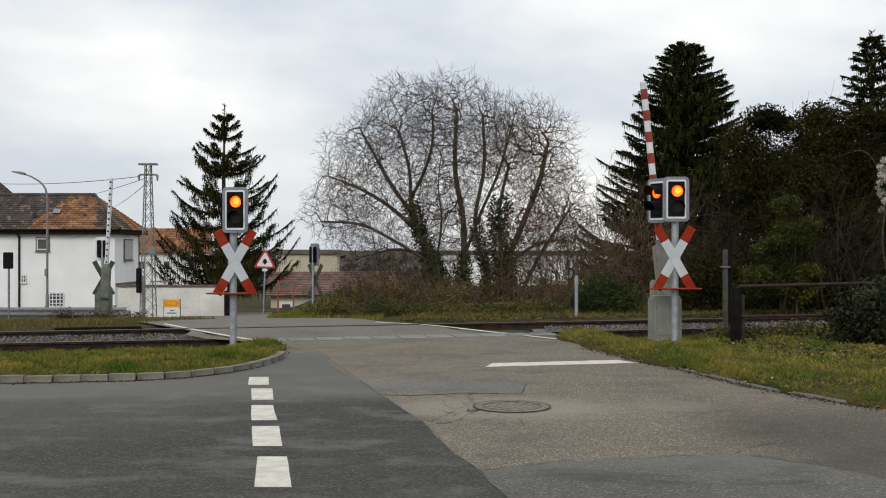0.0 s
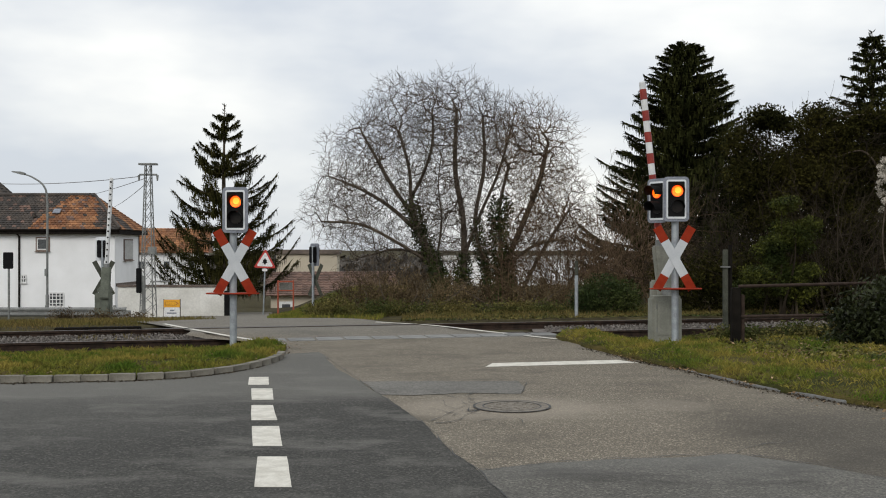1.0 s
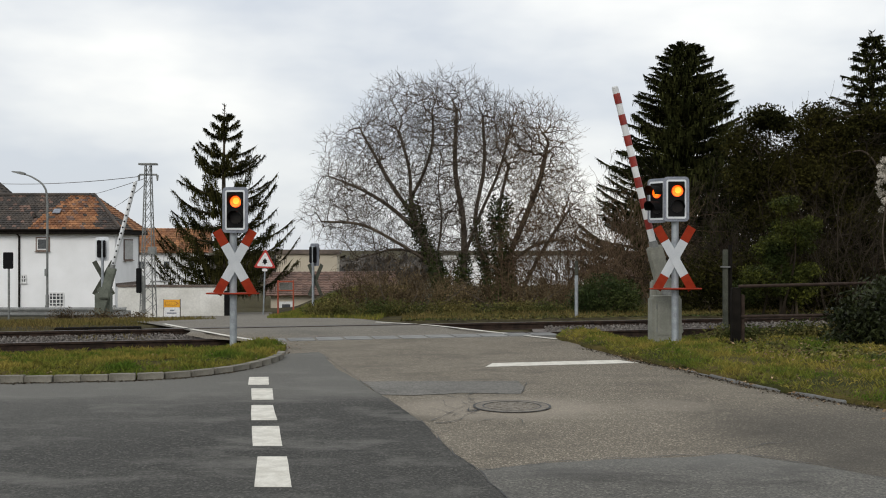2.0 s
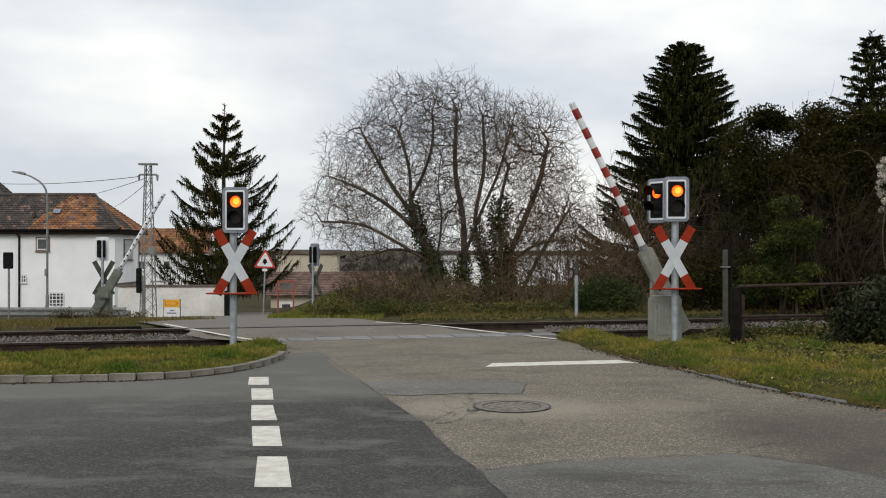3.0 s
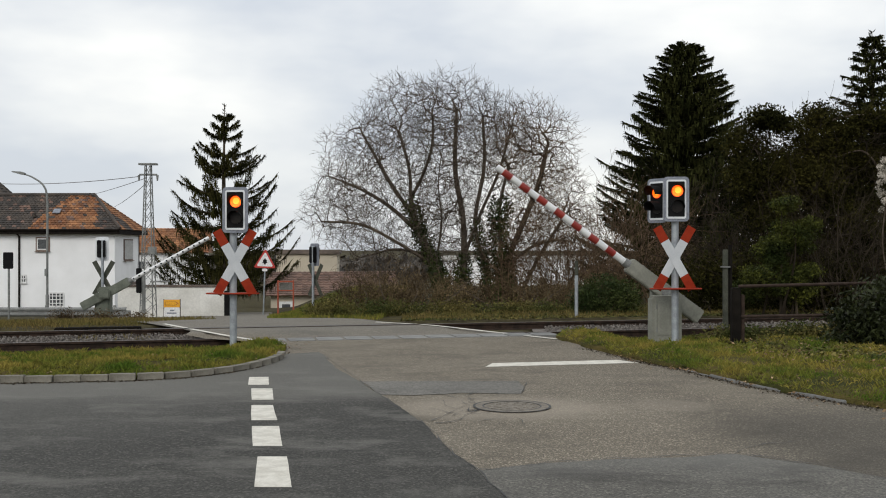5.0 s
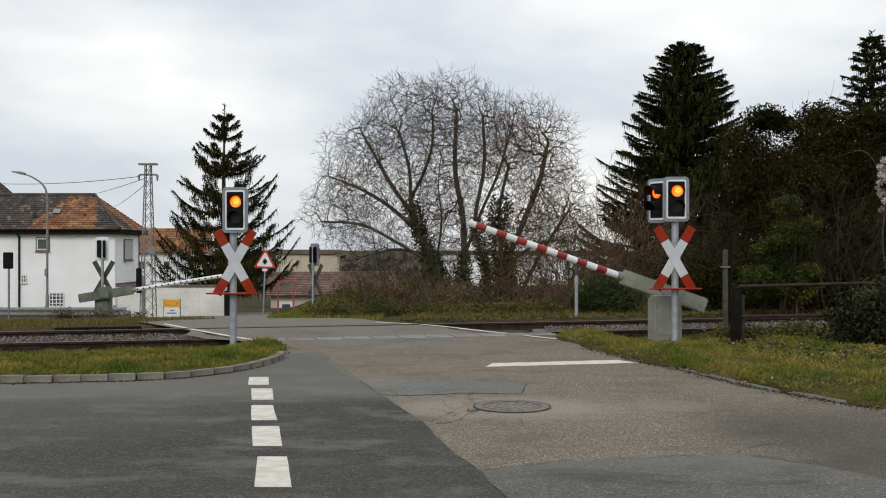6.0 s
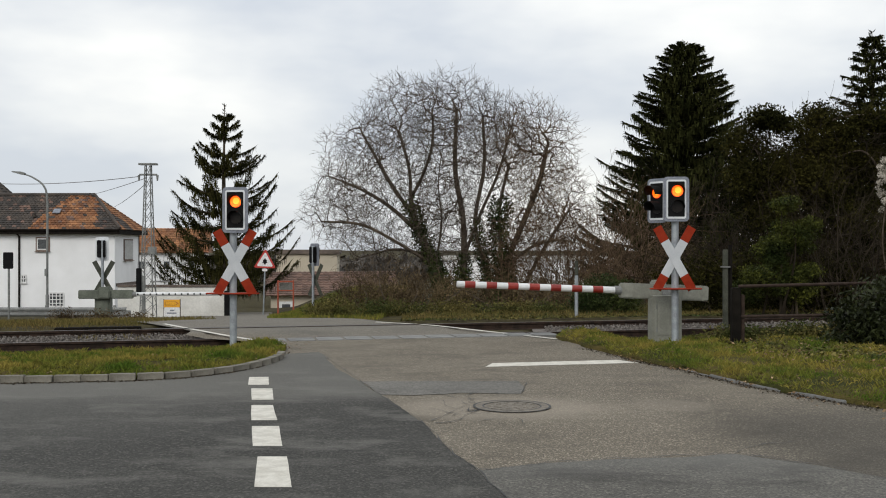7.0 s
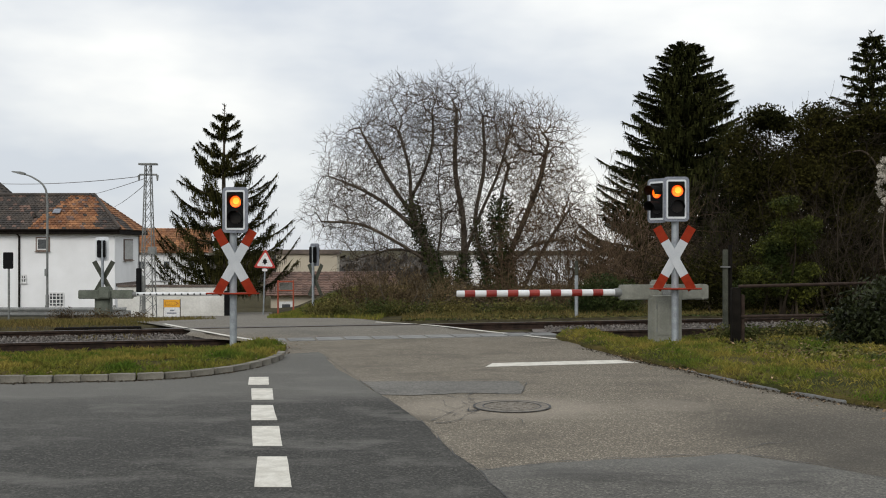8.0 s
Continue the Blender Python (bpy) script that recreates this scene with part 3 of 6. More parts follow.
for ring_r in (0.09, 0.17, 0.25):
    for k in range(int(ring_r * 60)):
        a = 2 * math.pi * k / int(ring_r * 60)
        kn = Geo().box(0, 0, 0.009, 0.045, 0.03, 0.005)
        part("stud", kn, M["iron"], mh, m=pose(ring_r * math.cos(a), ring_r * math.sin(a), 0, 0, 0, math.degrees(a)))

# verges, built as raised patches with a rough surface
RIGHT_EDGE = [(2.1, 10.48), (2.45, 9.45), (2.89, 8.42), (3.3, 7.8), (3.62, 7.05), (4.05, 6.42), (4.6, 5.85), (5.6, 5.1), (8, 3.6), (16, 0)]


LEFT_POLY = KERB + [(-2.62, 9.5), (-2.95, 9.95), (-3.4, near_rail(-3.4) - 0.3), (-4.2, near_rail(-4.2) - 0.1), (-8, near_rail(-8) - 0.1), (-16, near_rail(-16) - 0.1)]
RIGHT_POLY = RIGHT_EDGE + [(16, near_rail(16) - 0.1), (8, near_rail(8) - 0.1), (2.9, near_rail(2.9) - 0.12), (2.3, near_rail(2.3) - 0.4)]


def edge_dist(poly, x, y):
    best = 9.0
    for i in range(len(poly)):
        (ax, ay), (bx, by) = poly[i], poly[(i + 1) % len(poly)]
        dx, dy = bx - ax, by - ay
        t = max(0, min(1, ((x - ax) * dx + (y - ay) * dy) / (dx * dx + dy * dy)))
        best = min(best, math.hypot(x - ax - t * dx, y - ay - t * dy))
    return best


def fall_back(x, y):
    """How far a verge has sunk towards the track bed, 0 to 1."""
    side = smooth01(-3.0, -4.0, x) if x < 0 else smooth01(2.7, 3.6, x)
    return side * max(0.0, min(1.0, (2.3 - near_rail(x) + y) / 1.9))


def verge_height(poly, x, y, top):
    back = fall_back(x, y)
    return top * min(1.0, 0.45 + edge_dist(poly, x, y) * 1.8) * (1 - back) - 0.15 * back + 0.03 * noise.noise((x * 1.7, y * 1.7, 4)) + 0.015 * noise.noise((x * 6, y * 6, 4))


def verge(poly, top, label):
    bm = bmesh.new()
    pts = []
    for i, p in enumerate(poly):
        q = poly[(i + 1) % len(poly)]
        k = max(1, int(math.dist(p, q) / 0.12))
        pts += [(p[0] + (q[0] - p[0]) * j / k, p[1] + (q[1] - p[1]) * j / k) for j in range(k)]
    if poly is RIGHT_POLY:
        pts = [(x + 0.09 * noise.noise((x * 1.9, y * 1.9, 1)) + 0.05 * noise.noise((x * 7, y * 7, 1)), y + 0.06 * noise.noise((x * 7, y * 7, 2))) for x, y in pts]
    xs, ys = [p[0] for p in poly], [p[1] for p in poly]
    x0, x1, y0, y1 = min(xs), max(xs), min(ys), max(ys)
    st = 0.2
    cells = {}
    g = Geo()
    ids = {}

    def vid(i, j):
        if (i, j) not in ids:
            x, y = x0 + i * st, y0 + j * st
            ids[i, j] = len(g.v)
            g.v.append((x, y, verge_height(poly, x, y, top)))
        return ids[i, j]

    nx, ny = int((x1 - x0) / st) + 1, int((y1 - y0) / st) + 1
    ok = {(i, j): inside(poly, x0 + i * st, y0 + j * st) for i in range(nx + 1) for j in range(ny + 1)}
    for i in range(nx):
        for j in range(ny):
            if ok[i, j] and ok[i + 1, j] and ok[i, j + 1] and ok[i + 1, j + 1]:
                g.f.append((vid(i, j), vid(i + 1, j), vid(i + 1, j + 1), vid(i, j + 1)))
    rim = [(x, y, top * 0.45 * (1 - fall_back(x, y)) - 0.17 * fall_back(x, y)) for x, y in pts]
    low = [(x, y, -0.22) for x, y in pts]
    # a rim band joins the rough inside to the outline
    n0 = len(g.v)
    g.v += rim + low
    m = len(rim)
    g.f += [(n0 + i, n0 + (i + 1) % m, n0 + m + (i + 1) % m, n0 + m + i) for i in range(m)]
    cx = [(p[0], p[1]) for p in rim]
    g2 = len(g.v)
    inner = []
    for i, (x, y) in enumerate(cx):
        a, b = cx[i - 1], cx[(i + 1) % m]
        d = Vector((b[0] - a[0], b[1] - a[1], 0)).normalized()
        nrm = Vector((-d.y, d.x, 0))
        q = Vector((x, y, 0)) + nrm * 0.32
        if not inside(poly, q.x, q.y):
            q = Vector((x, y, 0)) - nrm * 0.32
        inner.append((q.x, q.y, verge_height(poly, q.x, q.y, top) - 0.004))
    g.v += inner
    g.f += [(n0 + i, n0 + (i + 1) % m, g2 + (i + 1) % m, g2 + i) for i in range(m)]
    return tagged(part("verge", deep(g), M["turf"], smooth=True), label, "grass verge", kind="structure")


verge(LEFT_POLY, 0.075, "grass verge behind a concrete kerb")
verge(RIGHT_POLY, 0.1, "grass verge beside the road with fallen leaves")


def scatter(name, pts, make, material, label, category, parent=None):
    g = Geo()
    for x, y, z in pts:
        make(g, (x, y * DEPTH, z))
    return tagged(part(name, g, material, parent), label, category, kind="stuff")


def blade_at(h0, h1):
    def make(g, p):
        x, y, z = p
        a, l = rnd.uniform(0, 6.28), rnd.uniform(0, 0.07)
        h = rnd.uniform(h0, h1)
        w = rnd.uniform(0.003, 0.0065)
        dx, dy = math.cos(a), math.sin(a)
        b = rnd.uniform(0, 6.28)
        lx, ly = math.cos(b) * l, math.sin(b) * l
        g.add([(x - dx * w, y - dy * w, z), (x + dx * w, y + dy * w, z), (x + lx * 0.4, y + ly * 0.4, z + h * 0.7), (x + lx, y + ly, z + h)], [(0, 1, 2), (0, 2, 3)])
    return make


def leaf_at(s0, s1):
    def make(g, p):
        x, y, z = p
        s = rnd.uniform(s0, s1)
        m = pose(x, y, z + s * 0.15, rnd.uniform(-35, 35), rnd.uniform(-35, 35), rnd.uniform(0, 360))
        g.add([m @ Vector(q) for q in ((-s, 0, 0), (0, -s * 0.5, -s * 0.2), (s, 0, 0), (0, s * 0.5, s * 0.2))], [(0, 1, 2), (0, 2, 3)])
    return make


def verge_points(poly, top, x0, x1, y0, y1, n, lift=0.0):
    out = []
    while len(out) < n:
        x, y = rnd.uniform(x0, x1), rnd.uniform(y0, y1)
        if inside(poly, x, y):
            if noise.noise((x * 1.2, y * 1.2, 7)) + rnd.uniform(-0.5, 0.5) > -0.25:
                out.append((x, y, verge_height(poly, x, y, top) + lift))
    return out


scatter("grass", verge_points(LEFT_POLY, 0.08, -9, -2.4, 6.9, 10.8, 42000), blade_at(0.012, 0.05), M["blade"], "short winter grass on the verge", "grass")
scatter("grass", verge_points(RIGHT_POLY, 0.1, 2, 11, 4, 12.5, 70000), blade_at(0.012, 0.055), M["blade"], "short winter grass on the verge", "grass")
def tuft_points(poly, top, x0, x1, y0, y1, clumps, each):
    out = []
    for x, y, _ in verge_points(poly, top, x0, x1, y0, y1, clumps):
        spread = rnd.uniform(0.02, 0.07)
        for _ in range(each):
            px, py = x + rnd.gauss(0, spread), y + rnd.gauss(0, spread)
            if inside(poly, px, py):
                out.append((px, py, verge_height(poly, px, py, top) - 0.006))
    return out


scatter("grass_tufts", tuft_points(LEFT_POLY, 0.08, -9, -2.4, 6.9, 10.8, 620, 30), blade_at(0.035, 0.105), M["blade"], "longer tufts of winter grass on the verge", "grass")
scatter("grass_tufts", tuft_points(RIGHT_POLY, 0.1, 2, 11, 4, 12.5, 1000, 30), blade_at(0.035, 0.11), M["blade"], "longer tufts of winter grass on the verge", "grass")
scatter("fallen_leaves", verge_points(LEFT_POLY, 0.08, -9, -2.4, 6.9, 10.8, 160, 0.035) + verge_points(RIGHT_POLY, 0.1, 2, 9, 5, 10.5, 900, 0.03)
        + [(RIGHT_EDGE[i][0] + rnd.gauss(0.0, 0.12), RIGHT_EDGE[i][1] + rnd.gauss(0, 0.25), 0.03) for i in (2, 3, 4, 5, 6) for _ in range(70)]
        + [(-2.75 + rnd.gauss(0, 0.25), 9.2 + rnd.gauss(0, 0.35), 0.07) for _ in range(90)],
        leaf_at(0.012, 0.03), M["dry_leaf"], "pale brown fallen leaves", "leaves")

scatter("ground_cover", [p for p in verge_points(RIGHT_POLY, 0.1, 4.6, 11, 6.5, 12.4, 15000, 0.03) if p[1] > 8.3 - 0.25 * (p[0] - 5) + 0.5 * noise.noise((p[0], p[1], 0))],
        leaf_at(0.015, 0.045), M["bramble"], "low ivy and bramble leaves under the hedge", "weeds")
scatter("fallen_leaves", [p for p in verge_points(RIGHT_POLY, 0.1, 4.6, 10, 5.5, 11.5, 1300, 0.05) if p[1] > 7.6 - 0.35 * (p[0] - 5)], leaf_at(0.012, 0.035), M["dry_leaf"], "brown fallen leaves under the hedge", "leaves")
M["dirt"] = mat("kerb_dirt", (0.03, 0.024, 0.017), (0.06, 0.046, 0.03), 6, 30, 0.95, bump=0, island=0.4, spec=0.1)
dirt = []
for k in range(1400):
    i = rnd.randrange(2, len(KERB) - 1)
    t = rnd.random()
    dirt.append((KERB[i][0] + (KERB[i + 1][0] - KERB[i][0]) * t + abs(rnd.gauss(0, 0.04)) * 0.6, KERB[i][1] + (KERB[i + 1][1] - KERB[i][1]) * t - 0.06 - abs(rnd.gauss(0, 0.03)), 0.009))
for k in range(1600):
    i = rnd.randrange(1, 7)
    t = rnd.random()
    dirt.append((RIGHT_EDGE[i][0] + (RIGHT_EDGE[i + 1][0] - RIGHT_EDGE[i][0]) * t - abs(rnd.gauss(0, 0.08)), RIGHT_EDGE[i][1] + (RIGHT_EDGE[i + 1][1] - RIGHT_EDGE[i][1]) * t - abs(rnd.gauss(0, 0.06)), 0.008))
scatter("gutter_dirt", dirt, leaf_at(0.006, 0.022), M["dirt"], "dark dirt and litter along the road edge", "dirt")

# kerb stones along the curve, each its own piece
kerb = thing("kerb", pose(0, 0, 0), "row of grey concrete kerb stones round the verge", "kerb", kind="structure")
line = spline([(x, y * DEPTH, 0) for x, y in KERB], 400)
length = [0.0]
for i in range(400):
    length.append(length[-1] + (line[i + 1] - line[i]).length)


def along(s):
    i = min(range(401), key=lambda k: abs(length[k] - s))
    j = max(1, min(399, i))
    return line[i], (line[j + 1] - line[j - 1]).normalized()


kerb_mesh = mesh_of("kerb_stone", Geo().box(0, 0, 0, 0.322, 0.12, 0.19), M["concrete"], bevel=0.006)
s = 8.0
while s < length[-1] - 0.2:
    p, d = along(s)
    ob = new("kerb_stone", kerb_mesh)
    ob.parent = kerb
    ob.matrix_basis = pose(p.x, p.y, -0.008 + rnd.uniform(-0.006, 0.006), 0, rnd.uniform(-0.6, 0.6), math.degrees(math.atan2(d.y, d.x)) + rnd.uniform(-0.7, 0.7))
    s += 0.333

# low edging on the other side
edging = thing("edging", pose(0, 0, 0), "sunken concrete edging half covered by grass", "kerb", kind="structure")
edge_mesh = mesh_of("edging_stone", Geo().box(0, 0, 0, 0.78, 0.05, 0.12), M["slab"], bevel=0.008)
line = spline([(x, y * DEPTH, 0) for x, y in RIGHT_EDGE[3:8]], 200)
length = [0.0]
for i in range(200):
    length.append(length[-1] + (line[i + 1] - line[i]).length)
for k in range(8):
    i = min(range(201), key=lambda q: abs(length[q] - (0.4 + 0.8 * k)))
    j = max(1, min(199, i))
    if k in (4,):
        continue
    d = line[j + 1] - line[j - 1]
    ob = new("edging_stone", edge_mesh)
    ob.parent = edging
    ob.matrix_basis = pose(line[i].x, line[i].y, -0.032 + rnd.uniform(-0.014, 0.01), rnd.uniform(-4, 4), rnd.uniform(-1, 1), math.degrees(math.atan2(d.y, d.x)))

# ballast bed, rails, crossing slabs
TRACK_TURN = math.degrees(math.atan(SLOPE * DEPTH))


def bed(x0, x1):
    g = Geo()
    k = 60
    for i in range(k + 1):
        x = x0 + (x1 - x0) * i / k
        for o, z in ((-1.35, -0.34), (-0.16, -0.22), (0.1, -0.13), (0.889, -0.05), (1.5, -0.08)):
            y = near_rail(x) + o
            g.v.append((x, y, z + 0.012 * noise.noise((x * 6, y * 6, 0))))
    g.f = [(i * 5 + j, (i + 1) * 5 + j, (i + 1) * 5 + j + 1, i * 5 + j + 1) for i in range(k) for j in range(4)]
    return tagged(part("ballast_bed", deep(g), M["ballast"], smooth=True), "grey stone ballast under the track", "track bed", kind="structure")


bed(-40, -3.7)
bed(1.9, 40)


def stone(g, p):
    x, y, z = p
    s = rnd.uniform(0.018, 0.036)
    m = pose(x, y, z, rnd.uniform(0, 360), rnd.uniform(0, 360), rnd.uniform(0, 360))
    g.add([m @ (Vector(q) * s * rnd.uniform(0.8, 1.25)) for q in ((1, 0, 0), (-1, 0.1, 0), (0, 1, 0), (0.1, -1, 0), (0, 0, 0.8), (0, 0.1, -0.8))],
          [(0, 2, 4), (2, 1, 4), (1, 3, 4), (3, 0, 4), (2, 0, 5), (1, 2, 5), (3, 1, 5), (0, 3, 5)])


def ballast_points(x0, x1, n):
    out = []
    for _ in range(n):
        x = rnd.uniform(x0, x1)
        o = rnd.uniform(0.06, 1.4)
        out.append((x, near_rail(x) + o, -0.105 + CANT * min(1.0, o / 0.889) + rnd.uniform(-0.02, 0.02)))
    return out


scatter("ballast_stones", ballast_points(-9.5, -3.9, 4500) + ballast_points(2.2, 9, 5000), stone, M["ballast"], "grey and brown crushed stone between the rails", "ballast")

rail_profile = [(-0.07, -0.15), (0.07, -0.15), (0.07, -0.138), (0.012, -0.122), (0.01, -0.045), (0.035, -0.034), (0.036, -0.004), (0.03, 0.0), (-0.03, 0.0), (-0.036, -0.004), (-0.035, -0.034), (-0.01, -0.045), (-0.012, -0.122), (-0.07, -0.138)]


def rail(y0, lift):
    r = thing("rail", Matrix.Translation((0, y0, 0.003 + lift)) @ pose(0, 0, 0, 0, 0, TRACK_TURN - 90), "rusty steel rail with a worn head", "rail", "rails of the track", "structure")
    part("web", Geo().prism([(x, z - 0.004) for x, z in rail_profile], -45, 45), M["rail_side"], r)
    part("head", Geo().prism([(-0.03, 0.0), (0.03, 0.0), (0.026, 0.004), (-0.026, 0.004)], -45, 45), M["rail_top"], r, "rubbed rail head")


rail(NEAR_RAIL, 0.0)
rail(FAR_RAIL, CANT)

sleeper_mesh = mesh_of("sleeper", Geo().box(0, 0, 0, 0.25, 2.5, 0.16), M["dark_wood"], bevel=0.015)
track = thing("sleepers", pose(0, 0, 0), "dark tarred wooden sleepers sunk in ballast", "railway sleeper", kind="structure")
for k in list(range(-26, -6)) + list(range(4, 26)):
    x = k * 0.63
    ob = new("sleeper", sleeper_mesh)
    ob.parent = track
    ob.matrix_basis = pose(x, near_rail(x) * DEPTH + 0.76, -0.175, 3.1, 0, TRACK_TURN)

slab_mesh = mesh_of("slab", Geo().box(0, 0, 0, 0.49, 0.6, 0.12), M["slab"], bevel=0.01)
slabs = thing("crossing_slabs", pose(0, 0, 0), "row of grey concrete slabs along the rail", "paving slabs", kind="structure")
for k in range(11):
    x = -3.1 + k * 0.505
    ob = new("slab", slab_mesh)
    ob.parent = slabs
    ob.matrix_basis = pose(x, near_rail(x) * DEPTH - 0.55, -0.046 + rnd.uniform(-0.003, 0.003), 0, 0, TRACK_TURN + rnd.uniform(-0.5, 0.5))
for y0, nm in ((NEAR_RAIL, "near"), (FAR_RAIL, "far")):
    gg = Geo()
    a, b = (-3.7, 1.6) if nm == "near" else (-5.9, -0.6)
    off = 0.045
    gg.slab([(a, y0 + SLOPE * a + off - 0.03), (b, y0 + SLOPE * b + off - 0.03), (b, y0 + SLOPE * b + off + 0.03), (a, y0 + SLOPE * a + off + 0.03)], 0.0, 0.006)
    gg.v = [(x, y, z + (CANT if nm == "far" else 0.0)) for x, y, z in gg.v]
    tagged(part("flange_groove", deep(gg), M["tar"]), "dark groove beside the rail in the asphalt", "rail groove", "grooves of the crossing", "structure")


# ---- crossing signals, barriers ----
def arm_poly(l0, l1, w):
    return [(-w / 2, l0), (w / 2, l0), (w / 2, l1), (-w / 2, l1)]


def signal_head(parent, m, lit=True, plate_label="contrast plate with a white line", back="plate_grey", deep=0.13):
    """Contrast plate with two hooded lamps; faces -y."""
    w, h = 0.435, 0.77
    plate = part("contrast_plate", Geo().prism(rounded(w, h, 0.07), -0.012, 0.012), M[back], parent, plate_label, bevel=0.003, m=m)
    part("white_line", Geo().prism(rounded(w - 0.1, h - 0.1, 0.035), -0.017, -0.0135), M["plate_white"], plate, "white line round the lamps")
    part("black_field", Geo().prism(rounded(w - 0.155, h - 0.165, 0.015), -0.024, -0.0185), M["plate_black"], plate)
    part("lamp_housing", Geo().box(0, 0.09, 0, 0.24, 0.15, 0.56), M["plate_black"], plate, bevel=0.02)
    part("bottom_line", Geo().box(0, -0.022, -h / 2 + 0.066, w - 0.15, 0.006, 0.035), M["plate_white"], plate)
    for z, on in ((0.14, lit), (-0.13, False)):
        part("lens", Geo().prism(disc(0.1, 28, 0.015, z), -0.034, -0.0255), M["lamp_rim"] if on else M["lens_dark"], plate, "glowing red lens" if on else "dark lens")
        if on:
            part("glow", Geo().prism(disc(0.09, 28, 0.015, z), -0.039, -0.0355), M["lamp_on"], plate, "orange glowing lens")
            part("filament", Geo().prism(disc(0.055, 24, 0.025, z + 0.01), -0.043, -0.0405), M["lamp_core"], plate, "yellow hot centre of the lamp")
        hood = Geo()
        k = 18
        for i in range(k + 1):
            a = radians(-20 + 220 * i / k)
            for r, d in ((0.118, -0.026), (0.112, -0.026), (0.112, -deep - 0.05 * math.sin(a)), (0.118, -deep - 0.05 * math.sin(a))):
                hood.v.append((0.015 + r * math.cos(a), d, z + r * math.sin(a)))
        hood.f = [(i * 4 + j, (i + 1) * 4 + j, (i + 1) * 4 + (j + 1) % 4, i * 4 + (j + 1) % 4) for i in range(k) for j in range(4)]
        part("hood", hood, M["plate_black"], plate)
    return plate


def cross(parent, z, face_white, face_red, x=0.0, size=1.145, y=-0.1, tilt=29.5):
    """St Andrew's cross of two arms with coloured ends, standing upright."""
    w = 0.154
    half = (size / 2 - w / 2 * math.sin(radians(tilt))) / math.cos(radians(tilt))
    red = 0.275
    for sgn, yy in ((1, y), (-1, y - 0.014)):
        m = pose(x, yy, z, 0, sgn * tilt, 0)
        arm = part("cross_arm", Geo().prism(arm_poly(-half + red, half - red, w), -0.005, 0.005), face_white, parent, "white arm with red ends", bevel=0.001, m=m)
        part("arm_end", Geo().prism(arm_poly(half - red, half, w), -0.005, 0.005), face_red, arm, "red arm end", bevel=0.001)
        part("arm_end", Geo().prism(arm_poly(-half, -half + red, w), -0.005, 0.005), face_red, arm, "red arm end", bevel=0.001)


def signal_post(name_label, m, top, cross_z, far=False, lit=True, second=None, back="plate_grey", turn=-3.0, cross_x=0.0, head_x=0.05):
    t = thing("crossing_signal", m, name_label, "railway signal", "signals of the level crossing")
    metal = M["galv"]
    part("pole", Geo().tube([(0, 0, -0.25), (0, 0, top - 0.12)], 0.045 if far else 0.06, 16), metal, t, smooth=False)
    part("foot_plate", Geo().box(0, 0, 0.012, 0.3, 0.26, 0.024), metal, t, bevel=0.004)
    part("cap", Geo().tube([(0, 0, top - 0.12), (0, 0, top - 0.1)], [0.064, 0.05], 16), metal, t)
    white, red = (M["mossy_post"], M["mossy_post"]) if far else (M["cross_white"], M["cross_red"])
    cross(t, cross_z, white, red, cross_x)
    signal_head(t, pose(head_x, -0.13, top - 0.385, 0, 0, turn), lit, back=back)
    part("bracket", Geo().box(0.02, -0.06, top - 0.3, 0.08, 0.14, 0.05), metal, t, bevel=0.005)
    part("bracket", Geo().box(0.02, -0.06, top - 0.55, 0.08, 0.14, 0.05), metal, t, bevel=0.005)
    if not far:
        part("hoop", Geo().tube([(0.44 * math.cos(a * math.pi / 16), -0.06 + 0.12 * math.sin(a * math.pi / 16), cross_z - 0.525) for a in range(33)], 0.014, 8), M["cross_red"], t, "flat red hoop below the cross")
        part("hoop_plate", Geo().slab([(0.43 * math.cos(a * math.pi / 16), -0.06 + 0.11 * math.sin(a * math.pi / 16)) for a in range(32)], cross_z - 0.535, cross_z - 0.515), M["cross_red"], t)
        part("clamp", Geo().box(0, -0.05, cross_z, 0.15, 0.07, 0.05), metal, t, bevel=0.005)
    if second:
        signal_head(t, second, lit, deep=0.22)
    return t


signal_post("red and white crossing sign on a grey pole, red lamp lit", pose(-3.55, 9.6, -0.045), 2.745, 1.48, cross_x=0.05, head_x=0.06)
signal_post("red and white crossing sign with two lit lamp heads by barrier", pose(4.01, 9.8, 0.03), 2.87, 1.47,
            turn=-5.0, cross_x=-0.035, head_x=-0.01, second=pose(-0.28, 0.12, 2.87 - 0.40, 0, 0, -54))
signal_post("weathered level-crossing cross and lamp head seen from behind", pose(-10.88, 18.12, -0.65, 0, 0, 180), 2.7, 1.38, far=True, lit=False, back="plate_white")
signal_post("weathered level-crossing cross and lamp head seen from the side", pose(-4.42, 19.3, -0.85, 0, 0, 143), 2.7, 1.45, far=True, lit=False)


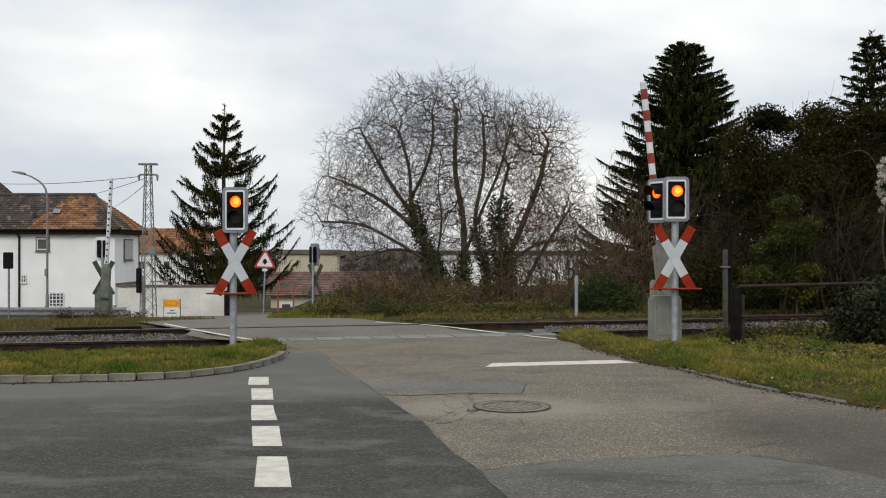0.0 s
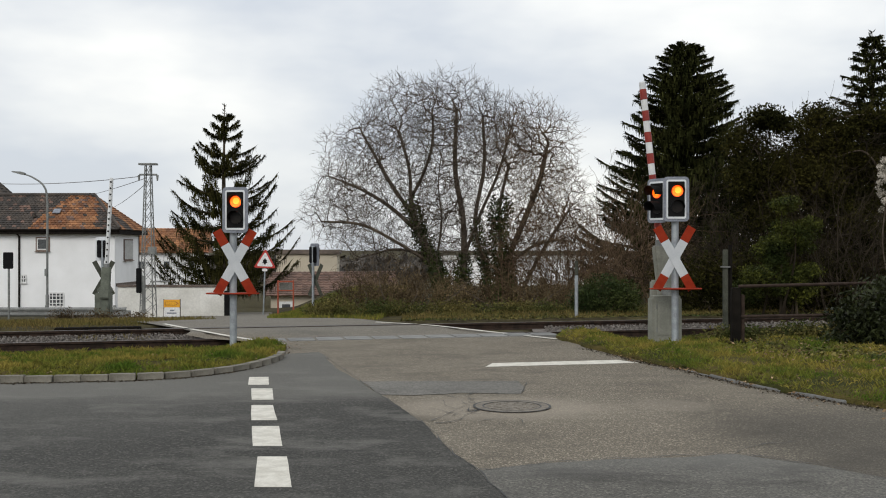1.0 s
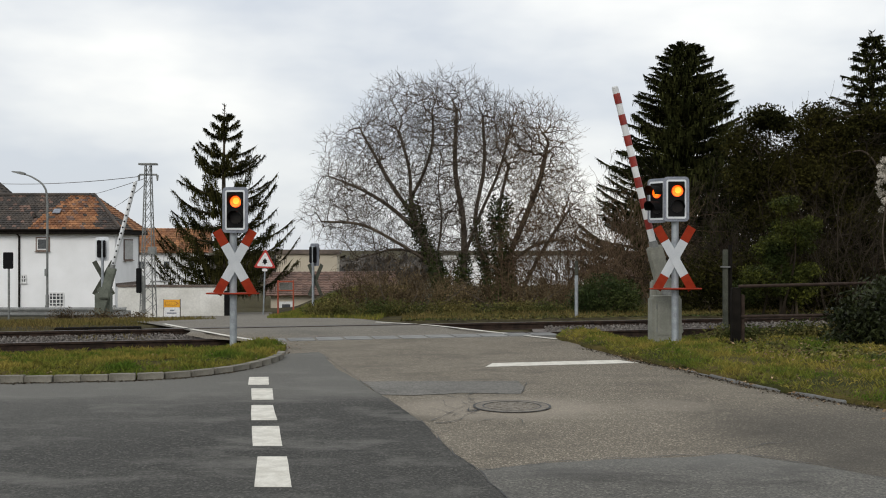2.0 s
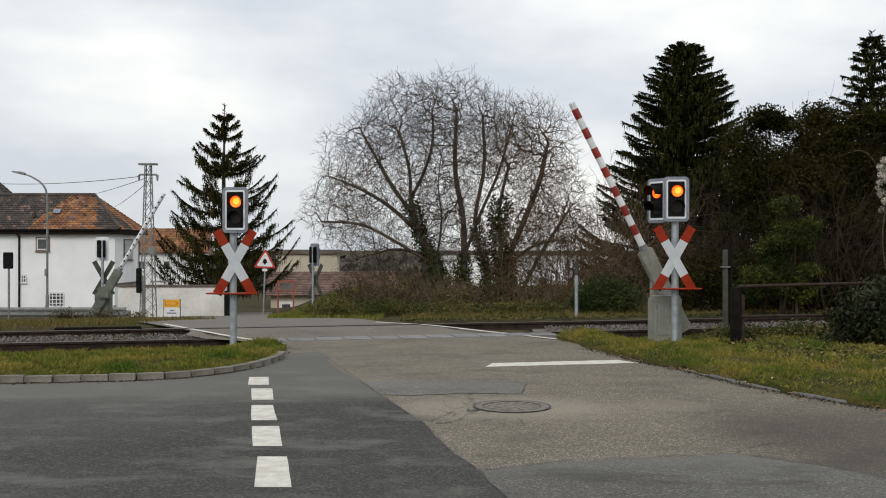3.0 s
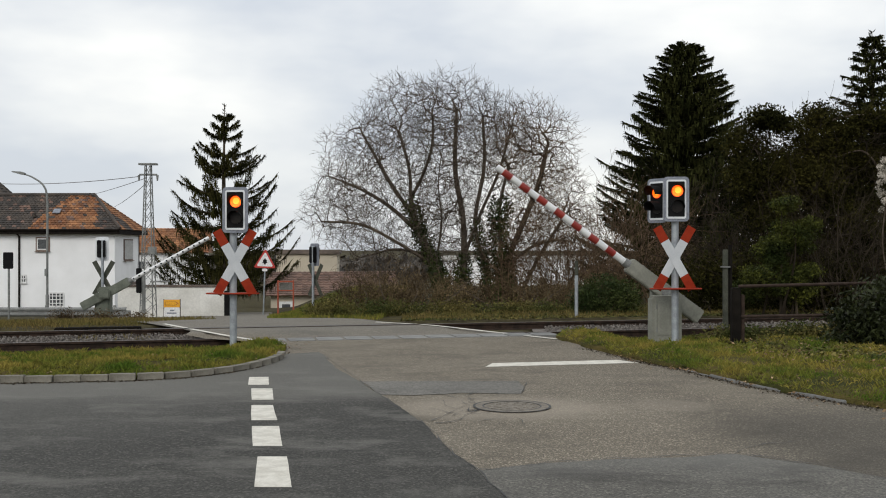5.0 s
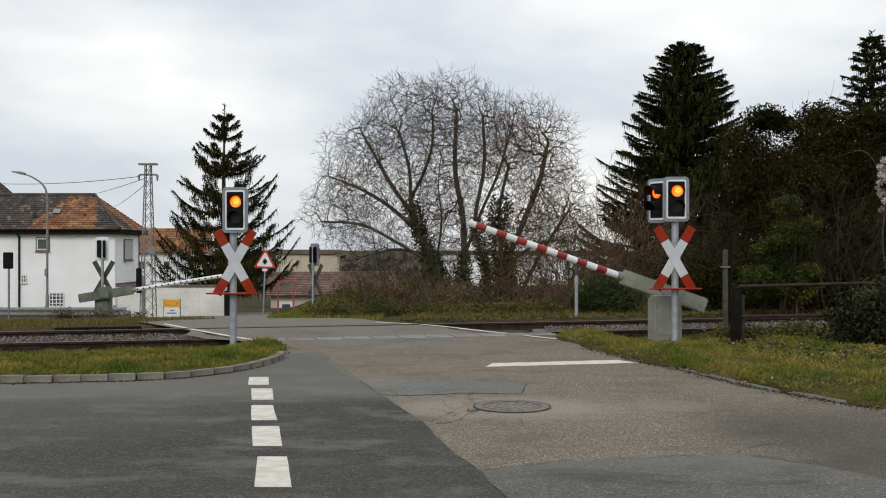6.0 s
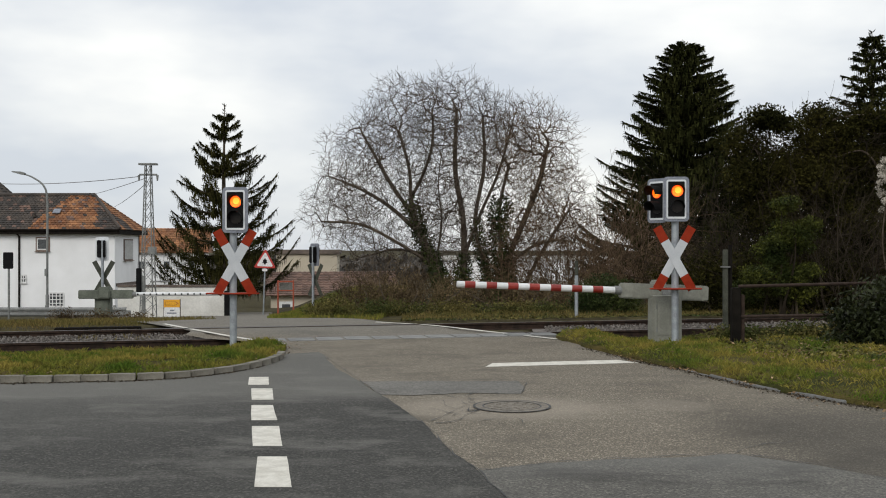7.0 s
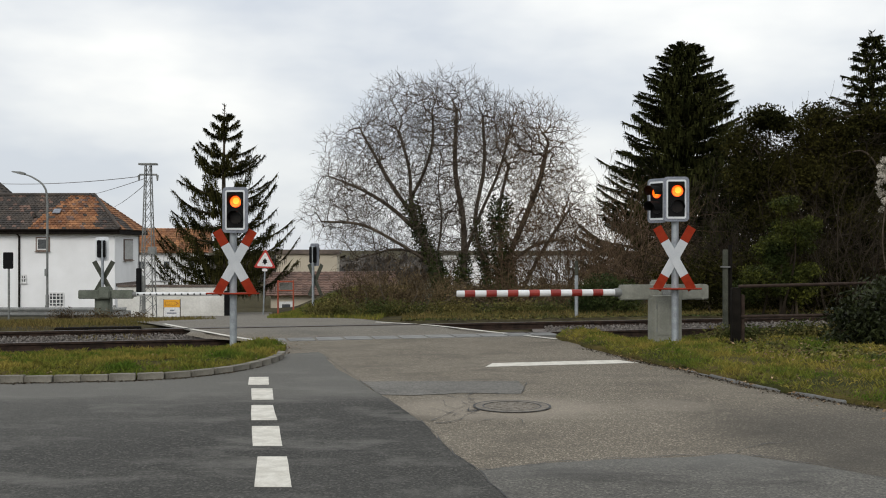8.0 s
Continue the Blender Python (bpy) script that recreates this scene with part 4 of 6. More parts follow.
def boom_barrier(label, m, side, reach, far=False):
    """Pedestal with a swinging arm; side -1: the boom lies towards -x."""
    t = thing("boom_barrier", m, label, "barrier", "barriers of the level crossing")
    case = M["casing_far"] if far else M["casing"]
    if far:
        # the arm swings before its housing
        part("pedestal", Geo().box(-0.1, 0.24, 0.4, 0.46, 0.4, 1.0), case, t, bevel=0.03)
        part("pedestal_cap", Geo().box(-0.06, 0.24, 0.98, 0.4, 0.38, 0.2), case, t, bevel=0.05)
        part("gear_cover", Geo().box(0.02, -0.14, 0.88, 0.34, 0.1, 0.3), case, t, "domed cover over the pivot", bevel=0.04)
        front, off = 0.032, -0.1
    else:
        # the arm swings behind its housing
        part("pedestal", Geo().box(-0.02, -0.05, 0.31, 0.54, 0.28, 0.82), case, t, bevel=0.025)
        part("pedestal_cap", Geo().box(-0.02, -0.05, 0.735, 0.5, 0.24, 0.03), case, t, bevel=0.012)
        part("rear_housing", Geo().box(0.02, 0.4, 0.43, 0.26, 0.2, 1.16), case, t, bevel=0.03)
        front, off = -0.196, -0.02
    part("pedestal_door", Geo().box(off, front, 0.36, 0.38, 0.016, 0.6), case, t, bevel=0.005)
    part("base_plate", Geo().box(off, 0.24 if far else -0.05, -0.085, 0.6, 0.44, 0.03), M["weathered"], t, bevel=0.005)
    for z in (0.16, 0.56):
        part("hinge", Geo().tube([(off - 0.2, front - 0.006, z - 0.04), (off - 0.2, front - 0.006, z + 0.04)], 0.011, 8), M["weathered"], t)
    part("lock", Geo().tube([(off + 0.13, front - 0.005, 0.38), (off + 0.13, front - 0.018, 0.38)], 0.02, 10), M["weathered"], t)
    arm = part("arm", Geo().box(side * 0.03, 0, 0, 1.64, 0.17, 0.27), case, t, "grey counterweight box of the swinging arm", bevel=0.02)
    for x in (-0.62, -0.2, 0.3, 0.68):
        part("rib", Geo().box(x, 0, 0, 0.035, 0.178, 0.278), case, arm, bevel=0.004)
    part("socket", Geo().tube([(side * 0.83, 0, 0), (side * 0.95, 0, 0)], [0.085, 0.075], 14), M["weathered"], arm, "clamp holding the boom")
    part("pivot_plate", Geo().tube([(0, -0.087, 0), (0, -0.11, 0)], 0.1, 20), M["weathered"], arm)
    part("hub", Geo().tube([(0, 0.085, 0), (0, 0.16, 0)], 0.12, 20), M["weathered"], arm)
    x0 = 0.85
    part("boom", Geo().tube([(side * (x0 - 0.1), 0, 0), (side * reach, 0, 0)], [0.062, 0.058], 14), M["boom_white"], arm, "white boom", smooth=False)
    part("boom_tip", Geo().tube([(side * reach, 0, 0), (side * (reach + 0.025), 0, 0)], [0.06, 0.05], 14), M["boom_white"], arm)
    x = reach - 0.11
    while x - 0.19 > x0:
        if not far:
            part("red_band", Geo().tube([(side * x, 0, 0), (side * (x - 0.185), 0, 0)], 0.0635, 14), M["boom_red"], arm, "red band")
        x -= 0.385
    if far:
        for k in range(14):
            xx = 1.0 + 0.19 * k
            part("reflector", Geo().tube([(side * xx, -0.045, 0.0), (side * xx, -0.066, 0.0)], 0.028, 10), M["plate_black"], arm, "dark bolt on the boom")
    return t, arm


PIVOT = 0.86
BOOM_TURN = 8.0
near_barrier, near_arm = boom_barrier("grey level-crossing barrier, red and white boom closing, on the verge", pose(3.95, 10.1, 0.085, 0, 0, BOOM_TURN), -1, 3.775)
far_barrier, far_arm = boom_barrier("weathered level-crossing barrier, white boom closing, behind the track", pose(-10.43, 17.5, -0.6, 0, 0, 5), 1, 3.58, far=True)

# ---- fence on the right verge, marker posts ----
fence = thing("pipe_fence", pose(4.85, 9.4, 0.05), "dark wooden post with two rusty pipe rails", "fence")
part("post", Geo().box(-0.0, 0, 0.46, 0.145, 0.145, 1.02), M["dark_wood"], fence, bevel=0.015)
part("post", Geo().box(0.13, 0.05, 0.4, 0.06, 0.06, 0.9), M["rust_pipe"], fence, "thin rusty post", bevel=0.006)
part("post", Geo().box(2.45, 0.42, 0.4, 0.07, 0.07, 0.9), M["rust_pipe"], fence, bevel=0.006)
part("rail", Geo().tube([(0.05, 0, 0.99), (2.9, 0.5, 1.04)], 0.028, 10), M["rust_pipe"], fence)
part("rail", Geo().tube([(0.05, 0, 0.49), (2.9, 0.5, 0.5)], 0.028, 10), M["rust_pipe"], fence)

post = thing("concrete_post", pose(6.0, 12.05, 0.0), "weathered grey concrete post beside the track", "post")
part("shaft", Geo().box(0, 0, 0.75, 0.1, 0.1, 1.8), M["mossy_post"], post, bevel=0.015)
part("collar", Geo().box(0, 0, 1.28, 0.17, 0.17, 0.03), M["weathered"], post, bevel=0.004)
part("pipe", Geo().tube([(0.11, 0.02, -0.15), (0.11, 0.02, 1.75)], 0.04, 10), M["dark_wood"], post, "dark pipe strapped to it")

mark = thing("marker_post", pose(3.33, 14.15, -0.05), "slim grey marker post behind the track", "post")
part("shaft", Geo().tube([(0, 0, 0), (0, 0, 1.05)], 0.045, 10), M["galv"], mark)
part("head", Geo().box(0, 0, 1.22, 0.08, 0.06, 0.4), M["mossy_post"], mark, bevel=0.01)

# ---- beyond the track: guard rail, lamp, mast, signs, wall ----
guard = thing("guard_rail", pose(-15.6, 20.0, 0), "galvanised road guard rail on posts", "guard rail")
prof = [(0.0, 0.0), (0.05, 0.05), (0.05, 0.1), (0.0, 0.14), (0.0, 0.18), (0.05, 0.22), (0.05, 0.27), (0.0, 0.32)]
gr = Geo()
for x in (-9.0, 4.45):
    for d, z in prof:
        gr.v.append((x, -d, -0.72 + z))
gr.f = [(j, j + 1, 8 + j + 1, 8 + j) for j in range(7)]
beam = part("beam", gr, M["weathered"], guard)
beam.modifiers.new("thick", "SOLIDIFY").thickness = 0.006
for k in range(6):
    x = -8.0 + 2.4 * k
    part("post", Geo().box(x, 0.06, -0.8, 0.1, 0.07, 0.95), M["weathered"], guard, bevel=0.008)
part("end_post", Geo().box(4.45, -0.02, -0.75, 0.3, 0.06, 0.5), M["weathered"], guard, bevel=0.02)

lamp = thing("street_lamp", pose(-17.1, 24.5, -1.35), "grey curved street lamp with a slim head", "street lamp")
pts = spline([(0.0, 0, 0), (0, 0, 3.0), (0, 0, 5.1), (-0.16, 0, 5.75), (-0.62, 0, 6.1), (-1.0, 0, 6.25)], 30)
part("pole", Geo().tube(pts, [0.055 - 0.025 * i / 30 for i in range(31)], 12), M["weathered"], lamp)
part("base", Geo().tube([(0, 0, 0), (0, 0, 1.0), (0, 0, 1.05)], [0.07, 0.07, 0.055], 12), M["weathered"], lamp)
part("lamp_head", Geo().prism([(-0.95, 6.2), (-1.1, 6.22), (-1.5, 6.33), (-1.5, 6.37), (-1.1, 6.35), (-0.95, 6.29)], -0.11, 0.11), M["weathered"], lamp, bevel=0.01)
part("box", Geo().box(-0.02, -0.09, 2.0, 0.1, 0.08, 0.3), M["weathered"], lamp, bevel=0.01)

mast = thing("lattice_mast", pose(-11.54, 22.2, -0.95), "grey steel lattice mast with wires", "mast")
B, T, HM = 0.26, 0.1, 5.9
for sx in (-1, 1):
    for sy in (-1, 1):
        part("leg", Geo().tube([(sx * B, sy * B, -0.2), (sx * T, sy * T, HM)], 0.024, 6), M["weathered"], mast)
nb = 13
for k in range(nb):
    z0, z1 = HM * k / nb, HM * (k + 1) / nb
    w0, w1 = B + (T - B) * k / nb, B + (T - B) * (k + 1) / nb
    for a, b in (((-w0, -w0), (w1, -w1)), ((w0, -w0), (-w1, -w1)), ((-w0, w0), (w1, w1)), ((-w0, -w0), (-w1, w1)), ((w0, w0), (w1, -w1))):
        part("brace", Geo().tube([(*a, z0), (*b, z1)], 0.011, 5), M["weathered"], mast)
part("crossarm", Geo().box(0, 0, HM + 0.03, 0.7, 0.3, 0.07), M["weathered"], mast, bevel=0.01)
part("crossarm", Geo().box(0, 0, HM - 0.38, 0.7, 0.1, 0.07), M["weathered"], mast, bevel=0.01)
for x in (-0.36, 0.36):
    part("insulator", Geo().tube([(x, 0, HM - 0.4), (x, 0, HM - 0.62)], [0.05, 0.03], 8), M["weathered"], mast)
part("side_box", Geo().box(0.28, -0.42, 2.55, 0.3, 0.2, 0.3), M["weathered"], mast, bevel=0.02)
part("side_shelf", Geo().box(0.55, -0.38, 1.35, 0.7, 0.1, 0.06), M["weathered"], mast, bevel=0.01)


def wire(label, a, b, sag, r=0.014):
    pts = [Vector(a).lerp(Vector(b), i / 16) - Vector((0, 0, sag * 4 * (i / 16) * (1 - i / 16))) for i in range(17)]
    tagged(part("overhead_wire", Geo().tube([(p.x, p.y * DEPTH, p.z) for p in pts], r, 5), M["cable"]), label, "cable", "wires of the mast")


wire("dark overhead wire from the mast", (-11.89, 22.2, 4.50), (-26, 30, 5.3), 0.25)
wire("dark overhead wire from the mast", (-11.59, 22.2, 4.25), (-27.9, 48.0, 5.2), 0.1)
wire("dark overhead wire from the mast", (-11.59, 22.2, 4.45), (-33.5, 52, 6.4), 0.1)

wall = thing("garden_wall", pose(-12.45, 26, -1.75, 0, 0, -1.5), "long whitewashed garden wall with a brown coping", "wall", kind="structure")
part("wall_face", Geo().box(0, 0.15, 0.83, 5.0, 0.25, 1.66), M["wall_white"], wall, bevel=0.01)
for k in range(10):
    part("coping_stone", Geo().box(-2.25 + 0.5 * k, 0.15, 1.71, 0.49, 0.36, 0.1), M["coping"], wall, bevel=0.012)
part("gate_pillar", Geo().box(2.6, 0.1, 0.75, 0.3, 0.4, 1.5), M["plate_black"], wall, "dark gate beside the wall", bevel=0.02)

sg = thing("direction_sign", pose(-12.05, 25.2, -1.62), "yellow detour arrow sign above a white sign with writing bars", "road sign")
for x in (-0.36, 0.36):
    part("post", Geo().tube([(x, 0.03, 0), (x, 0.03, 1.05)], 0.022, 8), M["rust_pipe"], sg)
part("arrow_panel", Geo().prism(rounded(0.72, 0.34, 0.03, 0, 0.86), -0.01, 0.01), M["sign_yellow"], sg, "yellow panel")
part("arrow", Geo().prism([(-0.3, 0.78), (0.16, 0.78), (0.3, 0.86), (0.16, 0.94), (-0.3, 0.94)], -0.016, -0.012), M["orange_frame"], sg, "outlined arrow")
part("arrow_fill", Geo().prism([(-0.28, 0.795), (0.15, 0.795), (0.26, 0.86), (0.15, 0.925), (-0.28, 0.925)], -0.022, -0.018), M["sign_yellow"], sg)
part("white_panel", Geo().prism(rounded(0.7, 0.62, 0.03, 0, 0.36), -0.01, 0.01), M["sign_white"], sg, "white panel")
part("writing_bar", Geo().box(0.02, -0.014, 0.55, 0.2, 0.006, 0.06), M["plate_grey"], sg)
part("writing_bar", Geo().box(0, -0.014, 0.43, 0.42, 0.006, 0.06), M["plate_grey"], sg)

ws = thing("warning_sign", pose(-8.5, 26.8, -1.45, 0, 2.0, 0), "triangular red-bordered warning sign with a dark symbol", "road sign")
part("post", Geo().tube([(0, 0.04, 0), (0, 0.04, 2.3)], 0.035, 10), M["galv"], ws)


def tri(r, cz, k=3):
    out = []
    for i in range(3):
        a = radians(90 + 120 * i)
        for d in (-40, -20, 0, 20, 40):
            out.append(((r - 0.06) * math.cos(a) + 0.06 * math.cos(a + radians(d)), cz + (r - 0.06) * math.sin(a) + 0.06 * math.sin(a + radians(d))))
    return out


part("panel", Geo().prism(tri(0.56, 2.52), -0.01, 0.01), M["sign_red"], ws, "red triangle border", bevel=0.002)
part("white_field", Geo().prism(tri(0.41, 2.52), -0.015, -0.0115), M["sign_white"], ws)
part("symbol", Geo().prism([(-0.04, 2.38), (0.04, 2.38), (0.05, 2.46), (0.13, 2.44), (0.08, 2.54), (0.12, 2.6), (0.05, 2.6), (0.0, 2.7), (-0.05, 2.6), (-0.12, 2.6), (-0.08, 2.54), (-0.13, 2.44), (-0.05, 2.46)], -0.02, -0.0165), M["plate_black"], ws, "dark symbol")
part("small_plate", Geo().prism(rounded(0.24, 0.12, 0.03, 0, 2.12), -0.01, 0.01), M["sign_white"], ws)

tm = thing("traffic_mirror", pose(-7.35, 26.5, -1.5), "rectangular traffic mirror in an orange frame on two posts", "traffic mirror")
for x in (-0.36, 0.36):
    part("post", Geo().box(x, 0, 0.85, 0.07, 0.07, 1.7), M["orange_frame"], tm, bevel=0.008)
part("mirror_frame", Geo().box(0, 0, 1.64, 0.79, 0.08, 0.07), M["orange_frame"], tm, bevel=0.008)
part("mirror_frame", Geo().box(0, 0, 1.22, 0.72, 0.07, 0.05), M["orange_frame"], tm, bevel=0.008)
part("mirror_glass", Geo().prism(rounded(0.58, 0.34, 0.05, 0.02, 1.42), -0.01, 0.015), M["mirror"], tm, "grey mirror")


bs = thing("road_sign", pose(-14.7, 19.2, -0.75), "dark back of a road sign on a slim post", "road sign")
part("post", Geo().tube([(0, 0, 0), (0, 0, 2.3)], 0.035, 10), M["weathered"], bs)
part("panel", Geo().prism(rounded(0.34, 0.56, 0.04, 0.0, 2.02), -0.06, -0.04), M["plate_black"], bs, "dark sign back")
bx = thing("signal_box", pose(-10.45, 19.6, -0.85), "narrow black signal box on a grey post", "railway signal")
part("post", Geo().box(0.08, 0.06, 0.78, 0.12, 0.1, 1.62), M["weathered"], bx, bevel=0.01)
part("box", Geo().box(-0.06, 0, 1.42, 0.16, 0.16, 0.86), M["plate_black"], bx, bevel=0.02)

# ---- houses ----
def roof_tiles(parent, material_of, eave_a, eave_b, ridge_a, ridge_b, courses=16, across=0.3, name="roof"):
    """Overlapping rows of tiles on the slope between an eave and a ridge."""
    ea, eb, ra, rb = (Vector(p) for p in (eave_a, eave_b, ridge_a, ridge_b))
    nrm = (eb - ea).cross(ra - ea).normalized()
    if nrm.z < 0:
        nrm = -nrm
    groups = {}
    for c in range(courses):
        t0, t1 = c / courses, min(1.0, (c + 1.12) / courses)
        a0, b0, a1, b1 = ea.lerp(ra, t0), eb.lerp(rb, t0), ea.lerp(ra, t1), eb.lerp(rb, t1)
        n = max(1, int((b0 - a0).length / across))
        for k in range(n):
            u0, u1 = k / n, (k + 0.97) / n
            p = [a0.lerp(b0, u0), a0.lerp(b0, u1), a1.lerp(b1, u1), a1.lerp(b1, u0)]
            mid = (p[0] + p[2]) / 2
            g = groups.setdefault(material_of(mid), Geo())
            up = nrm * 0.05
            g.add([p[0] + up, (p[0] + p[1]) / 2 + up * 1.8, p[1] + up, p[2] + nrm * 0.005, (p[2] + p[3]) / 2 + up * 0.7, p[3] + nrm * 0.005, p[0], p[1]],
                  [(0, 1, 4, 5), (1, 2, 3, 4), (0, 6, 7, 2, 1)])
    return [tagged(part("tile_field", g, M[k], parent), kind="stuff") for k, g in groups.items()]


def window(parent, x, z, w, h, surround="frame_brown", fill="pane", m=None, bars=(0, 0), inner=True):
    win = part("window", Geo().box(0, 0.03, 0, w, 0.1, h), M[surround], parent, m=(m or Matrix()) @ Matrix.Translation((x, -0.04, z)), bevel=0.01)
    if inner:
        part("inner_frame", Geo().box(0, -0.028, 0, w - 0.22, 0.02, h - 0.22), M["frame_white"], win)
    part("pane", Geo().box(0, -0.045, 0, w - (0.4 if inner else 0.2), 0.012, h - (0.4 if inner else 0.2)), M[fill], win)
    for k in range(bars[0]):
        part("bar", Geo().box(-w / 2 + w * (k + 1) / (bars[0] + 1), -0.056, 0, 0.07, 0.02, h), M["frame_white"], win)
    for k in range(bars[1]):
        part("bar", Geo().box(0, -0.062, -h / 2 + h * (k + 1) / (bars[1] + 1), w, 0.02, 0.07), M["frame_white"], win)
    part("sill", Geo().box(0, -0.06, -h / 2 - 0.03, w + 0.1, 0.12, 0.05), M[surround], win)


house = thing("house", pose(-26.05, 45, -3.3), "white rendered house with a patched red and dark tiled hip roof", "house")
W, D, E = 22.0, 6.4, 6.27
part("wall", Geo().box(-W / 2, 0.15, E / 2, W, 0.3, E), M["render_white"], house)
part("wall", Geo().box(-0.15, D / 2 + 0.16, E / 2, 0.3, D - 0.32, E), M["render_white"], house)
part("wall", Geo().box(-W / 2, D - 0.15, E / 2, W, 0.3, E), M["render_white"], house)
part("wall", Geo().box(-W + 0.15, D / 2, E / 2, 0.3, D - 0.62, E), M["render_white"], house)
# the board's black also stands for the shadow under the roof edge
part("eave_board", Geo().box(-W / 2, D / 2, E + 0.05, W + 1.1, D + 1.1, 0.36), M["fascia"], house, "boarded eaves with their shadow painted in black", bevel=0.02)
part("gutter", Geo().tube([(-W - 0.5, -0.62, E + 0.2), (0.6, -0.62, E + 0.2)], 0.09, 8), M["fascia"], house)
part("downpipe", Geo().tube([(-7.75, -0.6, E + 0.15), (-7.55, -0.1, E - 0.3), (-7.55, -0.1, 0)], 0.07, 8), M["fascia"], house)
o = 0.62
RZ = 9.4
e1, e2, e3, e4 = (-W - o, -o, E + 0.22), (o, -o, E + 0.22), (o, D + o, E + 0.22), (-W - o, D + o, E + 0.22)
r1, r2 = (-W + 3, D / 2, RZ), (-2.7, D / 2, RZ)


def patchwork(p):
    k = noise.noise((p.x * 0.35, p.y * 0.5, p.z * 0.5)) * 1.5
    if noise.noise((p.x * 5.3, p.y * 5.3, p.z * 5.3)) > 0.3:
        return "roof_brown"
    if noise.noise((p.x * 4.1, p.y * 4.1, p.z * 4.1 + 9)) > 0.38:
        return "roof_dark"
    if p.y < D / 2 and p.x < 0.62:
        if -6.5 + (p.z - 6.5) * 0.5 + k * 0.5 < p.x < -1.1 - (p.z - 6.5) * 0.45:
            return "roof_red"
        return "roof_red" if p.x > -1.0 and k > 1.2 else "roof_dark"
    return "roof_red" if k > -0.6 else "roof_dark"


part("roof_deck", Geo().add([e1, e2, e3, e4, r1, r2], [(0, 1, 5, 4), (1, 2, 5), (2, 3, 4, 5), (3, 0, 4), (0, 3, 2, 1)]), M["roof_dark"], house)
roof_tiles(house, patchwork, e1, e2, r1, r2)
roof_tiles(house, lambda p: "roof_red" if noise.noise((p.y * 0.5, p.z * 0.5, 2)) > -0.25 else "roof_dark", e2, e3, r2, r2)
ridge = part("ridge", Geo().tube([Vector(r1) + Vector((0, 0, 0.05)), Vector(r2) + Vector((0, 0, 0.05))], 0.14, 8), M["roof_dark"], house)
part("ridge", Geo().tube([Vector(r2) + Vector((0, 0, 0.05)), Vector(e2) + Vector((0, 0, 0.1))], 0.13, 8), M["roof_dark"], house)
slope_turn = math.degrees(math.atan2(RZ - E - 0.2, D / 2 + o))
part("skylight", Geo().box(0, 0, 0, 0.6, 0.6, 0.08), M["plate_grey"], house, "small roof window", m=pose(-5.0, 1.05, E + 0.22 + 1.67 * 0.83 + 0.14, slope_turn, 0, 0), bevel=0.02)
part("vent", Geo().box(0, 0, 0.15, 0.25, 0.25, 0.35), M["roof_dark"], house, m=pose(-6.6, 0.5, E + 1.25), bevel=0.03)
window(house, -5.7, 5.35, 1.12, 1.15)
window(house, -4.6, 0.95, 1.2, 1.15, "frame_white", "pane", bars=(3, 3), inner=False)
window(house, -7.2, 2.6, 0.42, 0.65, "frame_white", "pane", bars=(1, 1), inner=False)
window(house, -10.0, 5.15, 1.3, 1.5)
window(house, -10.4, 1.9, 0.9, 2.0, "frame_brown", "shutter", inner=False)
window(house, 3.3, 4.9, 2.3, 1.75, "frame_brown", "shutter", m=pose(0, 0, 0, 0, 0, 90), inner=False)
part("plinth_band", Geo().box(0.03, D / 2, 2.1, 0.06, D - 0.5, 0.25), M["coping"], house)
# upper roof of the house's taller wing
wing = thing("house", pose(-42.2, 50, -3.3), "taller white house wing with a dark tiled roof", "house")
part("wall", Geo().box(0, 3, 3.5, 9, 7, 7), M["render_white"], wing)
part("roof_deck", Geo().add([(-5, -1, 7), (5, -1, 7), (5, 7, 7), (-5, 7, 7), (-3, 3, 11.2), (1.6, 3, 11.2)], [(0, 1, 5, 4), (1, 2, 5), (2, 3, 4, 5), (3, 0, 4), (0, 3, 2, 1)]), M["roof_dark"], wing)
roof_tiles(wing, lambda p: "roof_dark", (-5, -1, 7), (5, -1, 7), (-3, 3, 11.2), (1.6, 3, 11.2))
roof_tiles(wing, lambda p: "roof_dark", (5, -1, 7), (5, 7, 7), (1.6, 3, 11.2), (1.6, 3, 11.2))


def plain_house(x, y, z, w, d, e, rise, turn, wall_mat, roof_mat, label, rows=1, cols=3, flat_top=False):
    h = thing("house", pose(x, y, z, 0, 0, turn), label, "house")
    part("wall", Geo().box(0, d / 2, e / 2, w, d, e), M[wall_mat], h, bevel=0.01)
    if flat_top:
        part("roof", Geo().box(0, d / 2, e + 0.2, w + 0.5, d + 0.5, 0.4), M[roof_mat], h, bevel=0.02)
    else:
        k = 0.5
        a = [(-w / 2 - k, -k, e - 0.15), (w / 2 + k, -k, e - 0.15), (w / 2 + k, d + k, e - 0.15), (-w / 2 - k, d + k, e - 0.15), (-w / 2 - k, d / 2, e + rise), (w / 2 + k, d / 2, e + rise)]
        part("roof", Geo().add(a, [(0, 1, 5, 4), (1, 2, 5), (2, 3, 4, 5), (3, 0, 4), (0, 3, 2, 1)]), M[roof_mat], h)
        roof_tiles(h, lambda p: roof_mat, a[0], a[1], a[4], a[5], 14, 0.4)
    for r in range(rows):
        for c in range(cols):
            window(h, -w / 2 + w * (c + 0.5) / cols, 1.4 + 2.7 * r, 1.0, 1.2, "frame_white", "pane")
    return h


